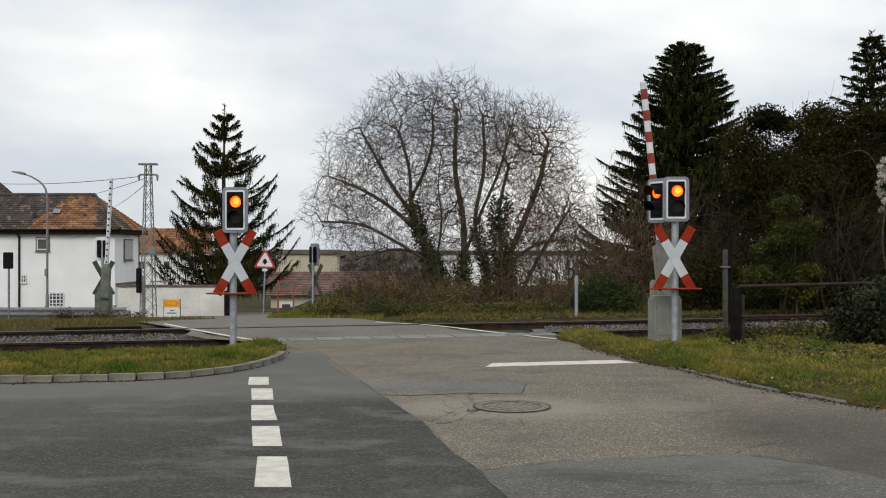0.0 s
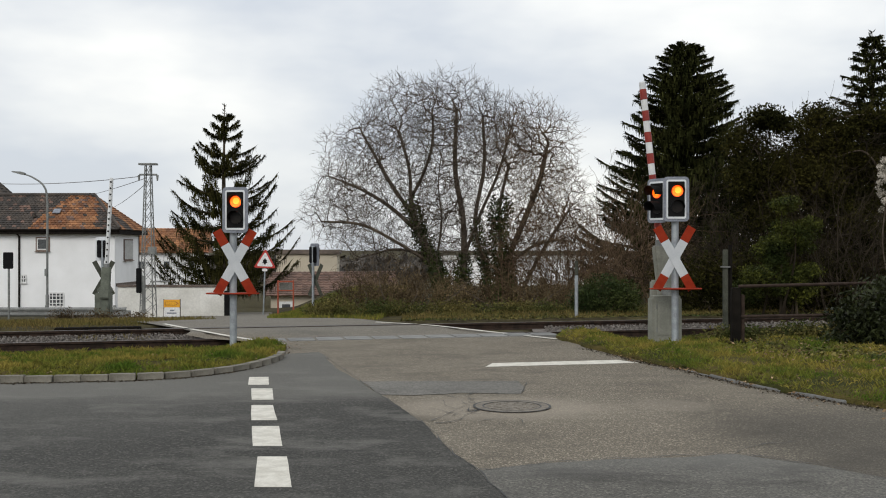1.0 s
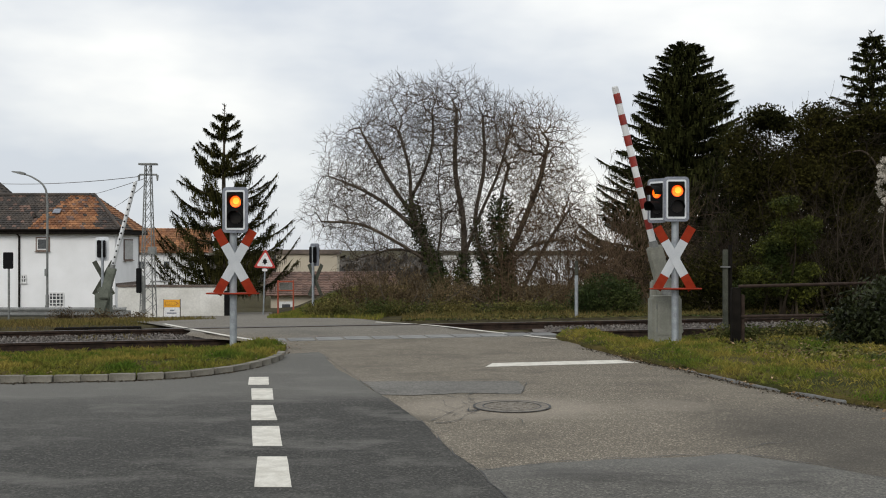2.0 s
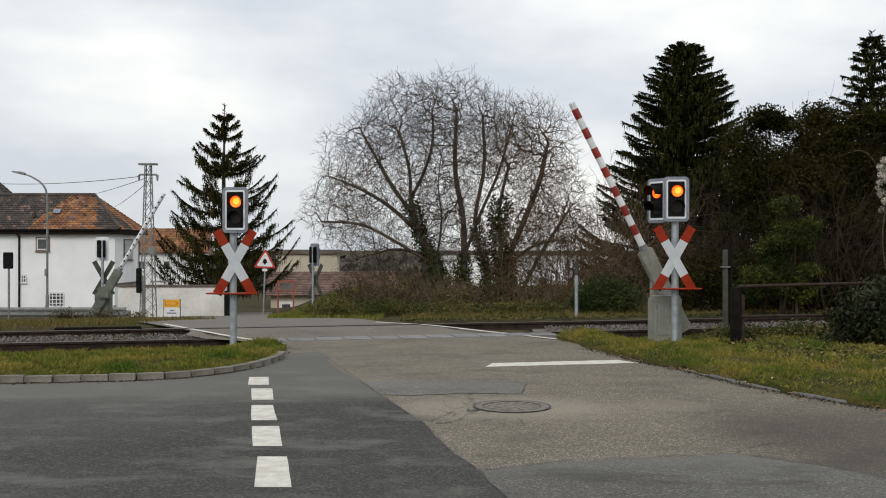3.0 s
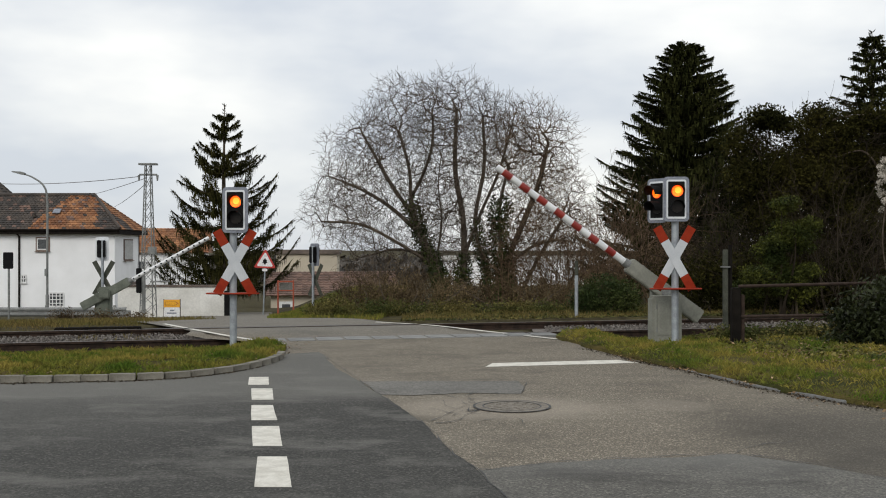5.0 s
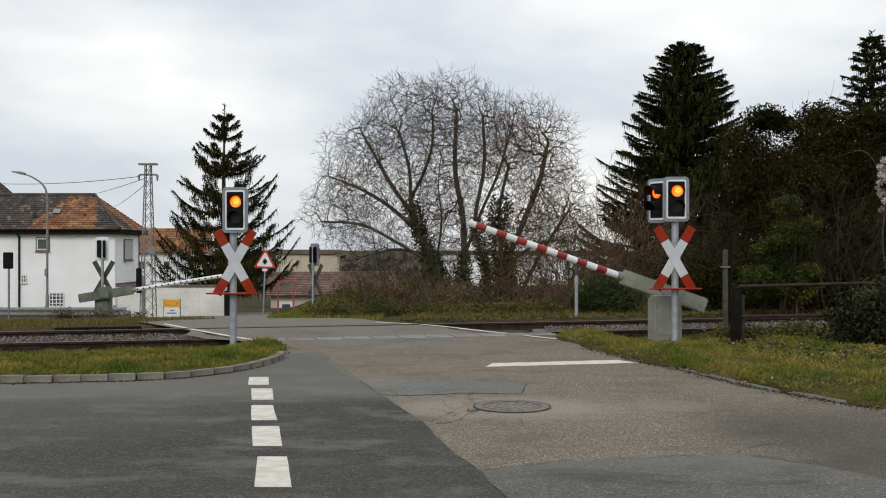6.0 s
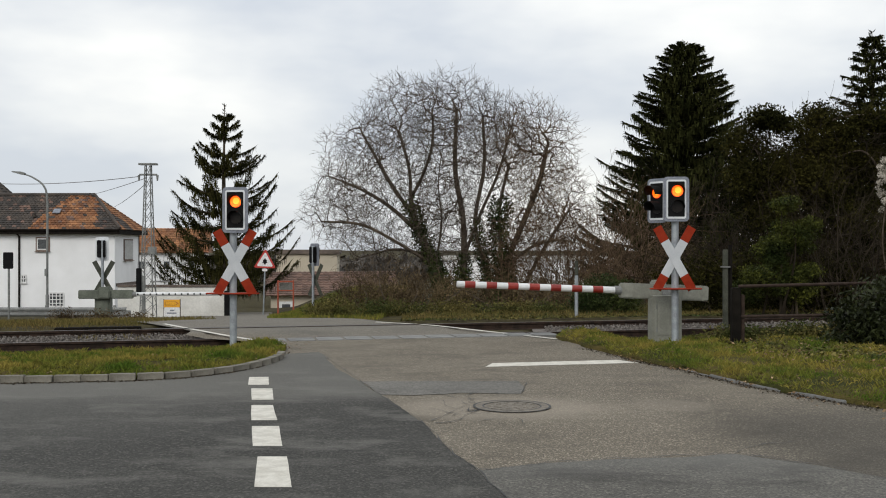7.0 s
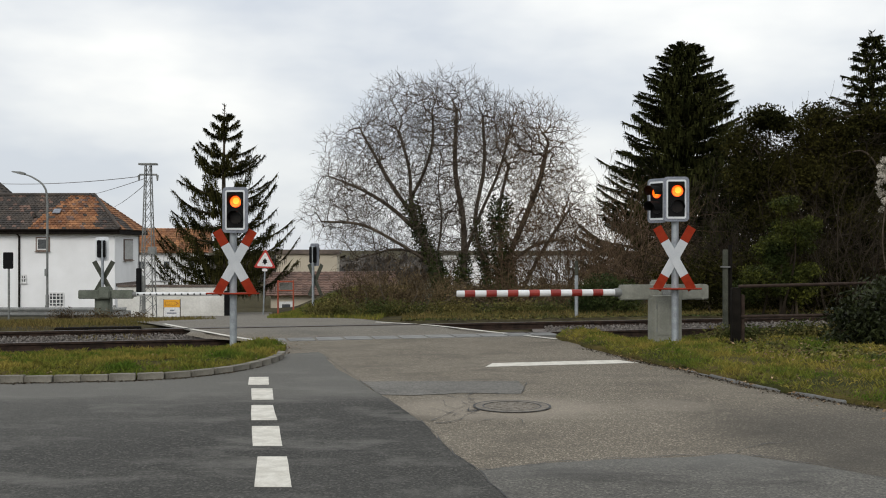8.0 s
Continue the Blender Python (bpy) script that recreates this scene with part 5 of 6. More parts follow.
plain_house(-30.2, 62, -4.2, 8, 8, 5.6, 2.6, 10, "render_white", "roof_red", "white house with a red tiled roof behind the mast", 2, 3)
plain_house(-12.5, 52, -4.0, 5.5, 7, 5.2, 1, 4, "wall_beige", "coping", "beige flat-roofed house behind the spruce", 0, 2, True)
plain_house(-8.2, 42, -4.2, 9, 7, 2.6, 1.5, 8, "wall_beige", "roof_brown", "low beige house with a brown tiled roof", 1, 4)
plain_house(9, 60, -3.2, 18, 8, 3.7, 1.0, -4, "render_white", "wall_white", "pale flat-roofed building behind the bare trees", 1, 6, True)
plain_house(20, 50, -4.6, 12, 8, 3.6, 1.2, 6, "render_white", "roof_brown", "pale house behind the spruces", 1, 4)


# ---- plants ----
def wander(r, p, d, length, n, bend, up):
    """A line of n pieces from p that wanders as it grows."""
    pts = [p.copy()]
    st = length / n
    d = d.normalized()
    for _ in range(n):
        d = (d + Vector((r.gauss(0, bend), r.gauss(0, bend), r.gauss(0, bend))) + Vector((0, 0, up))).normalized()
        p = p + d * st
        pts.append(p)
    return pts


class Grower:
    def __init__(self, seed):
        self.r = random.Random(seed)
        self.limbs, self.twigs, self.tips = Geo(), Geo(), []

    def grow(self, pts, r0, r1, level, deep, kids, ratio, spread, up, bend):
        """Lay a tube along pts and let side branches leave it."""
        n = len(pts) - 1
        radii = [r0 + (r1 - r0) * i / n for i in range(n + 1)]
        (self.limbs if level <= 1 else self.twigs).tube(pts, radii, 9 if level == 0 else 6 if level == 1 else 4 if level == 2 else 3, caps=False)
        if level >= deep:
            self.tips.append(pts[-1])
            return
        total = sum((pts[i + 1] - pts[i]).length for i in range(n))
        k = kids[level]
        for j in range(k):
            t = 0.25 + 0.75 * (j + self.r.random()) / k if level else 0.3 + 0.7 * (j + self.r.random()) / k
            i = min(n - 1, int(t * n))
            f = t * n - i
            p = pts[i].lerp(pts[i + 1], min(1, f))
            d = (pts[i + 1] - pts[i]).normalized()
            side = Vector((self.r.gauss(0, 1), self.r.gauss(0, 1), self.r.gauss(0, 1)))
            side = (side - d * side.dot(d)).normalized()
            a = self.r.uniform(*spread)
            nd = d * math.cos(a) + side * math.sin(a)
            ln = total * ratio[level] * self.r.uniform(0.55, 1.15) * (1.15 - 0.5 * t)
            rr = max(0.0052, min(radii[i] * 0.6, r0 * 0.36))
            m = 6 if level == 0 else 5 if level == 1 else 4 if level == 2 else 3
            self.grow(wander(self.r, p, nd, ln, m, bend, up), rr, max(0.0042, rr * 0.3), level + 1, deep, kids, ratio, spread, up, bend)


def colony(stems, domes, count, seed, tip=0.0042, twigs=3, reach=0.34):
    """Limbs and twigs that grow from given stems to fill uneven rounded crowns."""
    r = random.Random(seed)
    rs = np.random.RandomState(seed)
    pos, par = [], []
    for pts, r0, r1 in stems:
        line = spline(pts, 14)
        for k, p in enumerate(line):
            if k == 0:
                par.append(min(range(len(pos)), key=lambda q: (pos[q] - p).length) if pos else -1)
            else:
                par.append(len(pos) - 1)
            pos.append(p)
    own = len(pos)
    vol = [d[3] * d[4] * d[5] for d in domes]
    aim = []
    for d, v in zip(domes, vol):
        for _ in range(int(count * v / sum(vol))):
            u = Vector((r.gauss(0, 1), r.gauss(0, 1), r.gauss(0, 1))).normalized()
            k = r.random() ** 0.42 * (1 + 0.16 * noise.noise((u.x * 2 + d[0], u.y * 2, u.z * 2 + d[2])) + 0.1 * noise.noise((u.x * 6, u.y * 6 + d[0], u.z * 6)))
            aim.append((d[0] + u.x * k * d[3], d[1] + u.y * k * d[4], d[2] + u.z * k * d[5]))
    aim = np.array(aim)
    base = np.array([tuple(p) for p in pos])
    near = np.min(np.linalg.norm(aim[:, None, :] - base[None], axis=2), axis=1)
    aim = aim[np.argsort(near + rs.uniform(0, 0.25, len(near)))]
    room = own + len(aim) * 6
    P, D, L = np.zeros((room, 3)), np.zeros((room, 3)), np.zeros(room)
    n = own
    P[:own] = base
    for k in range(own):
        q = par[k] if par[k] >= 0 else k + 1
        d = (pos[k] - pos[q]) * (1 if par[k] >= 0 else -1)
        D[k] = tuple(d.normalized()) if d.length > 1e-6 else (0, 0, 1)
    for a in aim:
        v = a - P[:n]
        dist = np.linalg.norm(v, axis=1) + 1e-6
        turn = 1 - np.einsum("ij,ij->i", v, D[:n]) / dist
        k = int(np.argmin(dist * (1 + 0.55 * turn)))
        if dist[k] < 0.05 or n > room - 8:
            continue
        m = max(1, min(6, int(dist[k] / 0.22)))
        p0, d0, gap = P[k].copy(), D[k].copy(), dist[k]
        last = k
        for i in range(1, m + 1):
            u = i / m
            bow = d0 * gap * 0.32 * u * (1 - u) * 1.6
            q = p0 + (a - p0) * u + bow + (rs.normal(0, 0.018, 3) if i < m else 0)
            P[n] = q
            w = q - P[last]
            D[n] = w / (np.linalg.norm(w) + 1e-9)
            par.append(last)
            last = n
            n += 1
    kids = [[] for _ in range(n)]
    for k in range(n):
        if par[k] >= 0:
            kids[par[k]].append(k)
    load = [0] * n
    order = sorted(range(n), key=lambda k: -k)
    for k in order:
        load[k] = max(1, load[k])
        if par[k] >= 0:
            load[par[k]] += load[k]
    rad = [tip * w ** 0.44 for w in load]
    limbs, fine = Geo(), Geo()
    roots = [k for k in range(n) if par[k] < 0]
    todo = [(k, None) for k in roots]
    while todo:
        k, start = todo.pop()
        chain = ([start] if start is not None else []) + [k]
        while kids[chain[-1]]:
            nxt = max(kids[chain[-1]], key=lambda q: load[q])
            todo += [(q, chain[-1]) for q in kids[chain[-1]] if q != nxt]
            chain.append(nxt)
        rr = [rad[q] for q in chain]
        if start is not None:
            rr[0] = min(rr[0], rr[1] * 1.15)
        if len(chain) > 1:
            thick = max(rr)
            (limbs if thick > 0.022 else fine).tube([P[q] for q in chain], rr, 9 if thick > 0.07 else 6 if thick > 0.022 else 4 if thick > 0.01 else 3, caps=False)
    # last year's shoots
    for k in range(own, n):
        if load[k] > 5:
            continue
        for _ in range(twigs if not kids[k] else 1):
            d = Vector(D[k]) + Vector((r.gauss(0, 0.5), r.gauss(0, 0.5), r.gauss(0, 0.5) + 0.12))
            fine.tube(wander(r, Vector(P[k]), d, reach * r.uniform(0.4, 1.2), 2, 0.16, 0.03), [tip * 0.95, tip * 0.8, tip * 0.6], 3, caps=False)
    return limbs, fine


def bare_tree(label, base, stems, domes, count, seed, twig="twig", tip=0.0042, twigs=3, reach=0.34):
    t = thing("tree", pose(*base), label, "tree", "bare trees on the bank")
    limbs, fine = colony(stems, domes, count, seed, tip, twigs, reach)
    part("trunk", limbs, M["bark"], t, "brown bare trunk and limbs", smooth=True)
    tagged(part("crown", fine, M[twig], t, "fine leafless twigs"), kind="stuff")
    return t


def leaves(pts, size, r, droop=0.0):
    """One small folded leaf at each point."""
    n = len(pts)
    P = np.array([tuple(p) for p in pts], dtype=float)
    rs = np.random.RandomState(r)
    a = rs.normal(size=(n, 3))
    a[:, 2] -= droop * 2
    a /= np.linalg.norm(a, axis=1)[:, None]
    b = np.cross(a, rs.normal(size=(n, 3)))
    b /= np.linalg.norm(b, axis=1)[:, None]
    c = np.cross(a, b)
    s = (size * rs.uniform(0.55, 1.25, n))[:, None]
    V = np.stack([P - a * s, P + b * s * 0.45 + c * s * 0.15, P + a * s, P - b * s * 0.45 + c * s * 0.15], 1).reshape(-1, 3)
    g = Geo()
    g.v = V.tolist()
    g.f = [(4 * i, 4 * i + 1, 4 * i + 2, 4 * i + 3) for i in range(n)]
    return g


def clump_points(r, blobs, n, shell=0.55, rough=0.35):
    """Points in a set of uneven ellipsoids, thicker towards the outside."""
    out = []
    vol = [b[3] * b[4] * b[5] for b in blobs]
    tot = sum(v ** 0.67 for v in vol)
    for b, v in zip(blobs, vol):
        for _ in range(int(n * v ** 0.67 / tot)):
            d = Vector((r.gauss(0, 1), r.gauss(0, 1), r.gauss(0, 1))).normalized()
            k = (shell + (1 - shell) * r.random()) * (1 + rough * noise.noise((d.x * 2.2 + b[0], d.y * 2.2 + b[1], d.z * 2.2 + b[2])) + 0.5 * rough * noise.noise((d.x * 6, d.y * 6 + b[0], d.z * 6)))
            out.append((b[0] + d.x * b[3] * k, b[1] + d.y * b[4] * k, b[2] + d.z * b[5] * k))
    return out


def shrub(name, label, base, blobs, n, size, material, seed, stems=6, shell=0.5, group="", floor=0.0, stem_mat="bark", category="shrub"):
    t = thing(name, pose(*base), label, category, group)
    r = random.Random(seed)
    g = Geo()
    for k in range(stems):
        b = blobs[k % len(blobs)]
        end = Vector((b[0] + r.gauss(0, 0.35) * b[3], b[1] + r.gauss(0, 0.35) * b[4], b[2] + r.uniform(-0.1, 0.8) * b[5]))
        start = Vector((b[0] * 0.7 + r.gauss(0, 0.15), b[1] * 0.7 + r.gauss(0, 0.15), -0.1))
        mid = start.lerp(end, 0.5) + Vector((r.gauss(0, 0.12), r.gauss(0, 0.12), 0.1))
        g.tube(spline([start, mid, end], 8), [0.035 - 0.028 * i / 8 for i in range(9)], 5)
    if stems:
        tagged(part("stem_wood", g, M[stem_mat], t), kind="stuff")
    pts = [p for p in clump_points(r, blobs, n, shell) if p[2] > floor]
    tagged(part("foliage", leaves(pts, size, seed), M[material], t), kind="stuff")
    return t


def spruce(label, base, height, radius, seed, whorls=26, per=7, dense=26, hang=0.45, material="needle", bare=0.06, lift=0.35, power=0.85, blade=0.7):
    """Tapered trunk, tiers of branches that sag and rise at the tips, hanging sprays."""
    t = thing("spruce", pose(*base), label, "conifer", "spruces")
    r = random.Random(seed)
    trunk = Geo().tube(spline([(0, 0, -0.2), (r.gauss(0, 0.04), 0, height * 0.5), (0, 0, height)], 14), [0.022 * height * (1 - 0.94 * i / 14) for i in range(15)], 9)
    part("trunk", trunk, M["bark"], t, smooth=True)
    wood = Geo()
    A, B, Wd, Nn = [], [], [], []
    for w in range(whorls):
        f = (w + r.uniform(-0.3, 0.3)) / whorls
        f = max(0.0, min(0.985, f))
        z = height * (bare + (1 - bare) * f)
        R = radius * (1 - f) ** power + 0.05
        k = per if f < 0.8 else max(4, per - 2)
        a0 = r.uniform(0, 6.28)
        for b in range(k):
            a = a0 + 6.283 * (b + r.uniform(-0.3, 0.3)) / k
            L = R * r.uniform(0.76, 1.1)
            if r.random() < 0.08:
                L *= 0.55
            out = Vector((math.cos(a), math.sin(a), 0))
            side = Vector((-out.y, out.x, 0))
            sag = (0.28 - 0.5 * f) * L * r.uniform(0.6, 1.2)
            rise = lift * L * (1 - 0.6 * f) * r.uniform(0.6, 1.3)
            m = 10
            line = []
            for i in range(m + 1):
                u = i / m
                line.append(Vector((0, 0, z)) + out * (L * u) + Vector((0, 0, -sag * math.sin(min(1, u * 1.2) * 1.6) + rise * u ** 2.6)) + side * (0.06 * L * math.sin(u * 3 + a)))
            wood.tube(line, [0.012 + 0.018 * L / 3 * (1 - i / m) for i in range(m + 1)], 4, caps=False)
            num = int(dense * (0.4 + L / max(radius, 0.1)))
            for _ in range(num):
                u = r.uniform(0.06, 1.0) ** 0.75
                i = min(m - 1, int(u * m))
                p = line[i].lerp(line[i + 1], u * m - i)
                d = (line[i + 1] - line[i]).normalized()
                s = r.choice((-1, 1))
                ln = (0.2 + 0.42 * (1 - abs(u - 0.45))) * (0.35 + 0.65 * L / radius) * r.uniform(0.5, 1.2) * min(1.0, radius / 3.0)
                q = p + (d * r.uniform(0.2, 0.9) + side * s * r.uniform(0.3, 1.0)).normalized() * ln + Vector((0, 0, r.uniform(-0.5, 0.1) * ln))
                A.append(p), B.append(q), Wd.append(r.uniform(0.035, 0.075) * blade), Nn.append(Vector((0, 0, 1)))
                # a spray hanging from the twig
                if r.random() < hang * 1.6:
                    c = p.lerp(q, r.uniform(0.2, 1.0))
                    A.append(c), B.append(c + Vector((r.gauss(0, 0.05), r.gauss(0, 0.05), -1)) * ln * r.uniform(0.4, 1.0)), Wd.append(r.uniform(0.025, 0.05) * blade), Nn.append(out)
            tip = line[-1]
            A.append(tip - (line[-1] - line[-2]) * 1.5), B.append(tip + (line[-1] - line[-2]) * 0.7), Wd.append(0.05), Nn.append(Vector((0, 0, 1)))
    for k in range(14):
        a = r.uniform(0, 6.28)
        z = height * r.uniform(0.955, 1.0)
        A.append(Vector((0, 0, z))), B.append(Vector((math.cos(a) * 0.16, math.sin(a) * 0.16, z + r.uniform(0.02, 0.2)))), Wd.append(0.04), Nn.append(Vector((0, 0, 1)))
    tagged(part("branch_wood", wood, M["bark"], t), kind="stuff")
    g = Geo()
    for a, b, w, nn in zip(A, B, Wd, Nn):
        d = b - a
        s = d.cross(nn + Vector((r.gauss(0, 0.35), r.gauss(0, 0.35), r.gauss(0, 0.35))))
        if s.length < 1e-6:
            continue
        s = s.normalized() * w
        mid = a.lerp(b, 0.45)
        drop = Vector((0, 0, -w * 0.8))
        k = len(g.v)
        g.v += [tuple(a), tuple(mid - s + drop), tuple(b), tuple(mid + s + drop), tuple(mid)]
        g.f += [(k, k + 1, k + 4), (k + 1, k + 2, k + 4), (k + 2, k + 3, k + 4), (k + 3, k, k + 4)]
    tagged(part("needle_mass", g, M[material], t, "dark green hanging needle sprays"), kind="stuff")
    return t


# the spruce by the wall, open and drooping
spruce("tall dark spruce with open drooping branches", (-11.75, 30.5, -1.9), 11.3, 4.25, 11, whorls=15, per=8, dense=170, hang=0.7, blade=0.55, lift=0.6, bare=0.13, power=0.8)
# the dense spruces behind the signal
spruce("tall dense dark spruce behind the crossing", (10.45, 24.5, -0.1), 10.75, 4.9, 12, whorls=38, per=11, dense=230, hang=0.4, material="needle_dark", lift=0.3, bare=0.02, power=0.66, blade=0.58)
spruce("dark spruce behind the hedge", (17.4, 23, 0), 10.5, 3.1, 13, whorls=30, per=9, dense=85, hang=0.25, material="needle_dark", lift=0.3, bare=0.05, power=0.7)

# the big bare tree on the bank: a leaning ivy-clad stem and several upright ones
stems_a = [([(-0.1, 0, -0.1), (-0.35, 0.1, 1.0), (-0.9, 0.2, 2.2), (-1.2, 0.1, 3.2), (-1.25, 0.0, 4.3), (-1.6, 0.1, 5.6)], 0.2, 0.018),
           ([(-0.9, 0.2, 2.2), (-1.9, 0.2, 3.1), (-2.9, 0.1, 3.7), (-3.9, 0, 4.1)], 0.09, 0.012),
           ([(-0.5, 0.2, 1.2), (-1.6, -0.3, 1.9), (-2.8, -0.4, 2.5), (-4.1, -0.3, 2.6)], 0.07, 0.01),
           ([(-0.6, 0.2, 1.5), (-1.7, 0.4, 1.7), (-2.6, 0.5, 1.5), (-3.5, 0.4, 1.3)], 0.06, 0.01),
           ([(-1.25, 0.1, 3.3), (-0.8, 0.3, 4.2), (-0.5, 0.2, 5.2), (-0.5, 0.1, 6.3)], 0.07, 0.012),
           ([(-1.2, 0.1, 2.9), (-1.9, 0.3, 3.9), (-2.4, 0.2, 4.8), (-2.8, 0.1, 5.5)], 0.075, 0.012),
           ([(-0.4, 0.1, 1.1), (-0.2, 0.4, 2.6), (-0.3, 0.5, 4.0), (-0.1, 0.4, 5.4)], 0.07, 0.012)]
stems_b = [([(0.5, 0.3, -0.1), (0.55, 0.3, 1.5), (0.5, 0.2, 2.8), (0.25, 0.1, 4.3), (0.3, 0, 6.3)], 0.14, 0.015),
           ([(0.6, 0.3, 1.6), (1.1, 0.2, 2.9), (1.7, 0.1, 4.3), (2.2, 0.1, 6.1)], 0.09, 0.012),
           ([(1.4, 0.4, -0.1), (1.2, 0.2, 1.2), (0.9, 0.1, 2.6), (1.2, 0, 4.4), (1.15, 0, 6.1)], 0.11, 0.012)]
stems_c = [([(1.9, 0.2, -0.1), (2.0, 0.2, 1.3), (2.5, 0.1, 2.6), (3.0, 0, 3.9), (3.3, 0, 5.2)], 0.1, 0.012),
           ([(2.3, 0.4, -0.1), (2.9, 0.3, 1.2), (3.6, 0.1, 2.4), (4.2, 0, 3.3)], 0.08, 0.01),
           ([(1.8, 0.3, -0.1), (1.8, 0.2, 1.3), (1.7, 0.2, 2.4), (1.75, 0.2, 3.3), (2.0, 0.1, 4.4)], 0.13, 0.02),
           ([(2.0, 0.2, 1.2), (2.8, 0, 1.8), (3.6, -0.1, 2.0), (4.3, -0.1, 1.9)], 0.06, 0.01)]
TB = (0.15, 18.6, -0.05)
ta = bare_tree("spreading leafless tree with a leaning ivy-clad trunk", TB, stems_a, [(-2.55, 0.1, 4.4, 1.75, 1.7, 1.75), (-1.4, 0, 5.85, 1.6, 1.6, 1.6), (-3.5, 0, 3.0, 1.3, 1.4, 1.3), (-2.4, 0.2, 1.9, 1.5, 1.2, 1.2), (-0.9, 0.2, 3.2, 1.2, 1.2, 1.6)], 5200, 21, tip=0.0048)
tb = bare_tree("upright many-stemmed leafless tree", TB, stems_b, [(0.2, 0.1, 5.9, 1.6, 1.6, 1.7), (0.3, 0.1, 3.9, 1.5, 1.5, 1.6), (1.6, 0.1, 5.4, 1.3, 1.4, 1.5), (0.3, 0.2, 2.2, 1.5, 1.2, 1.3)], 4800, 22, tip=0.0046)
tc_ = bare_tree("spreading leafless tree with reddish twigs", TB, stems_c, [(2.7, 0, 4.9, 1.6, 1.5, 1.75), (3.3, 0, 3.1, 1.5, 1.4, 1.5), (2.4, 0.1, 1.9, 1.6, 1.2, 1.3), (4.1, 0, 2.2, 0.8, 1.0, 1.0)], 5000, 23, twig="twig_red", tip=0.0048)


def ivy_on(parent, line, r0, n, seed):
    r = random.Random(seed)
    pts = spline(line, 30)
    out = []
    for _ in range(n):
        p = pts[min(30, int(r.random() ** 1.2 * 31))]
        d = Vector((r.gauss(0, 1), r.gauss(0, 1), r.gauss(0, 0.6))).normalized()
        out.append(p + d * r0 * r.uniform(0.6, 1.2) * (1 + 0.5 * noise.noise(p * 3)))
    tagged(part("ivy", leaves(out, 0.055, seed), M["ivy"], parent, "dark ivy on the trunk"), kind="stuff")


ivy_on(ta, stems_a[0][0][:4], 0.3, 4200, 31)
ivy_on(tc_, [(1.8, 0.3, 0.3), (1.8, 0.2, 1.3), (1.7, 0.2, 2.4), (1.75, 0.2, 3.3)], 0.36, 4200, 32)
ivy_on(tb, stems_b[2][0][:3], 0.22, 1800, 35)
ivy_on(tb, stems_b[0][0][:2], 0.26, 1800, 33)
ivy_on(tc_, stems_c[0][0][:2], 0.28, 1800, 34)


def thicket(label, base, width, depth, height, count, seed, twig="twig_red", group="thickets on the bank"):
    """Upright thin shoots, each branching a little."""
    t = thing("thicket", pose(*base), label, "shrub", group)
    gr = Grower(seed)
    r = gr.r
    for _ in range(count):
        x, y = r.uniform(-width, width), r.uniform(-depth, depth)
        h = height * r.uniform(0.45, 1.1) * (1 - 0.4 * (abs(x) / width) ** 2)
        gr.grow(wander(r, Vector((x, y, -0.1)), Vector((r.gauss(0, 0.45), r.gauss(0, 0.45), 1)), h, 6, 0.2, 0.02), 0.018, 0.004, 2, 4, (0, 0, 5, 3), (0, 0, 0.5, 0.5), (0.4, 1.1), 0.05, 0.2)
    tagged(part("twig_mass", gr.twigs, M[twig], t), kind="stuff")
    return t


thicket("brown leafless thicket under the tree", (-2.1, 17.3, -0.1), 1.2, 0.9, 1.5, 75, 41, "brown_brush")
thicket("brown leafless thicket under the tree", (-0.6, 17.2, 0), 1.5, 0.9, 1.2, 70, 42, "brown_brush")
thicket("brown leafless thicket under the tree", (2.4, 17.4, 0), 1.8, 0.9, 1.1, 70, 43, "brown_brush")
thicket("reddish leafless thicket beside the spruce", (5.4, 18.6, 0), 1.8, 1.0, 4.0, 130, 44, "twig_red")
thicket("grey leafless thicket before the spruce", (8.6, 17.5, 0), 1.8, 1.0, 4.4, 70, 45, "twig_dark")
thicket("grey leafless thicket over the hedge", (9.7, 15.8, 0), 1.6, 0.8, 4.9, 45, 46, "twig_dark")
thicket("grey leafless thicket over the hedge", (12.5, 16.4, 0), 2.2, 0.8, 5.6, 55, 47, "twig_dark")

thicket("brown leafless saplings among the trees", (3.6, 18.6, 0), 1.9, 0.8, 3.0, 60, 48, "twig_red")
thicket("brown leafless saplings among the trees", (1.2, 19.6, 0), 1.9, 0.8, 2.6, 45, 49, "twig_red")
thicket("brown leafless saplings among the trees", (-1.6, 19.2, 0), 1.6, 0.8, 2.3, 45, 50, "twig")
shrub("shrub", "brown brush and dead bracken on the bank", (-1.8, 16.4, -0.15), [(-0.6, 0, 0.4, 0.8, 0.7, 0.65), (0.7, 0.2, 0.6, 1.1, 0.8, 0.9), (2.2, 0.1, 0.45, 1.2, 0.7, 0.65)], 2600, 0.04, "brown_brush", 51, shell=0.2, group="brush on the bank")
shrub("shrub", "brown brush and dead bracken on the bank", (2.2, 16.6, -0.1), [(-1.2, 0, 0.4, 1.3, 0.8, 0.6), (0.8, 0.2, 0.5, 1.3, 0.8, 0.7), (2.4, 0.1, 0.5, 1.2, 0.7, 0.8)], 2400, 0.04, "brown_brush", 52, shell=0.2, group="brush on the bank")
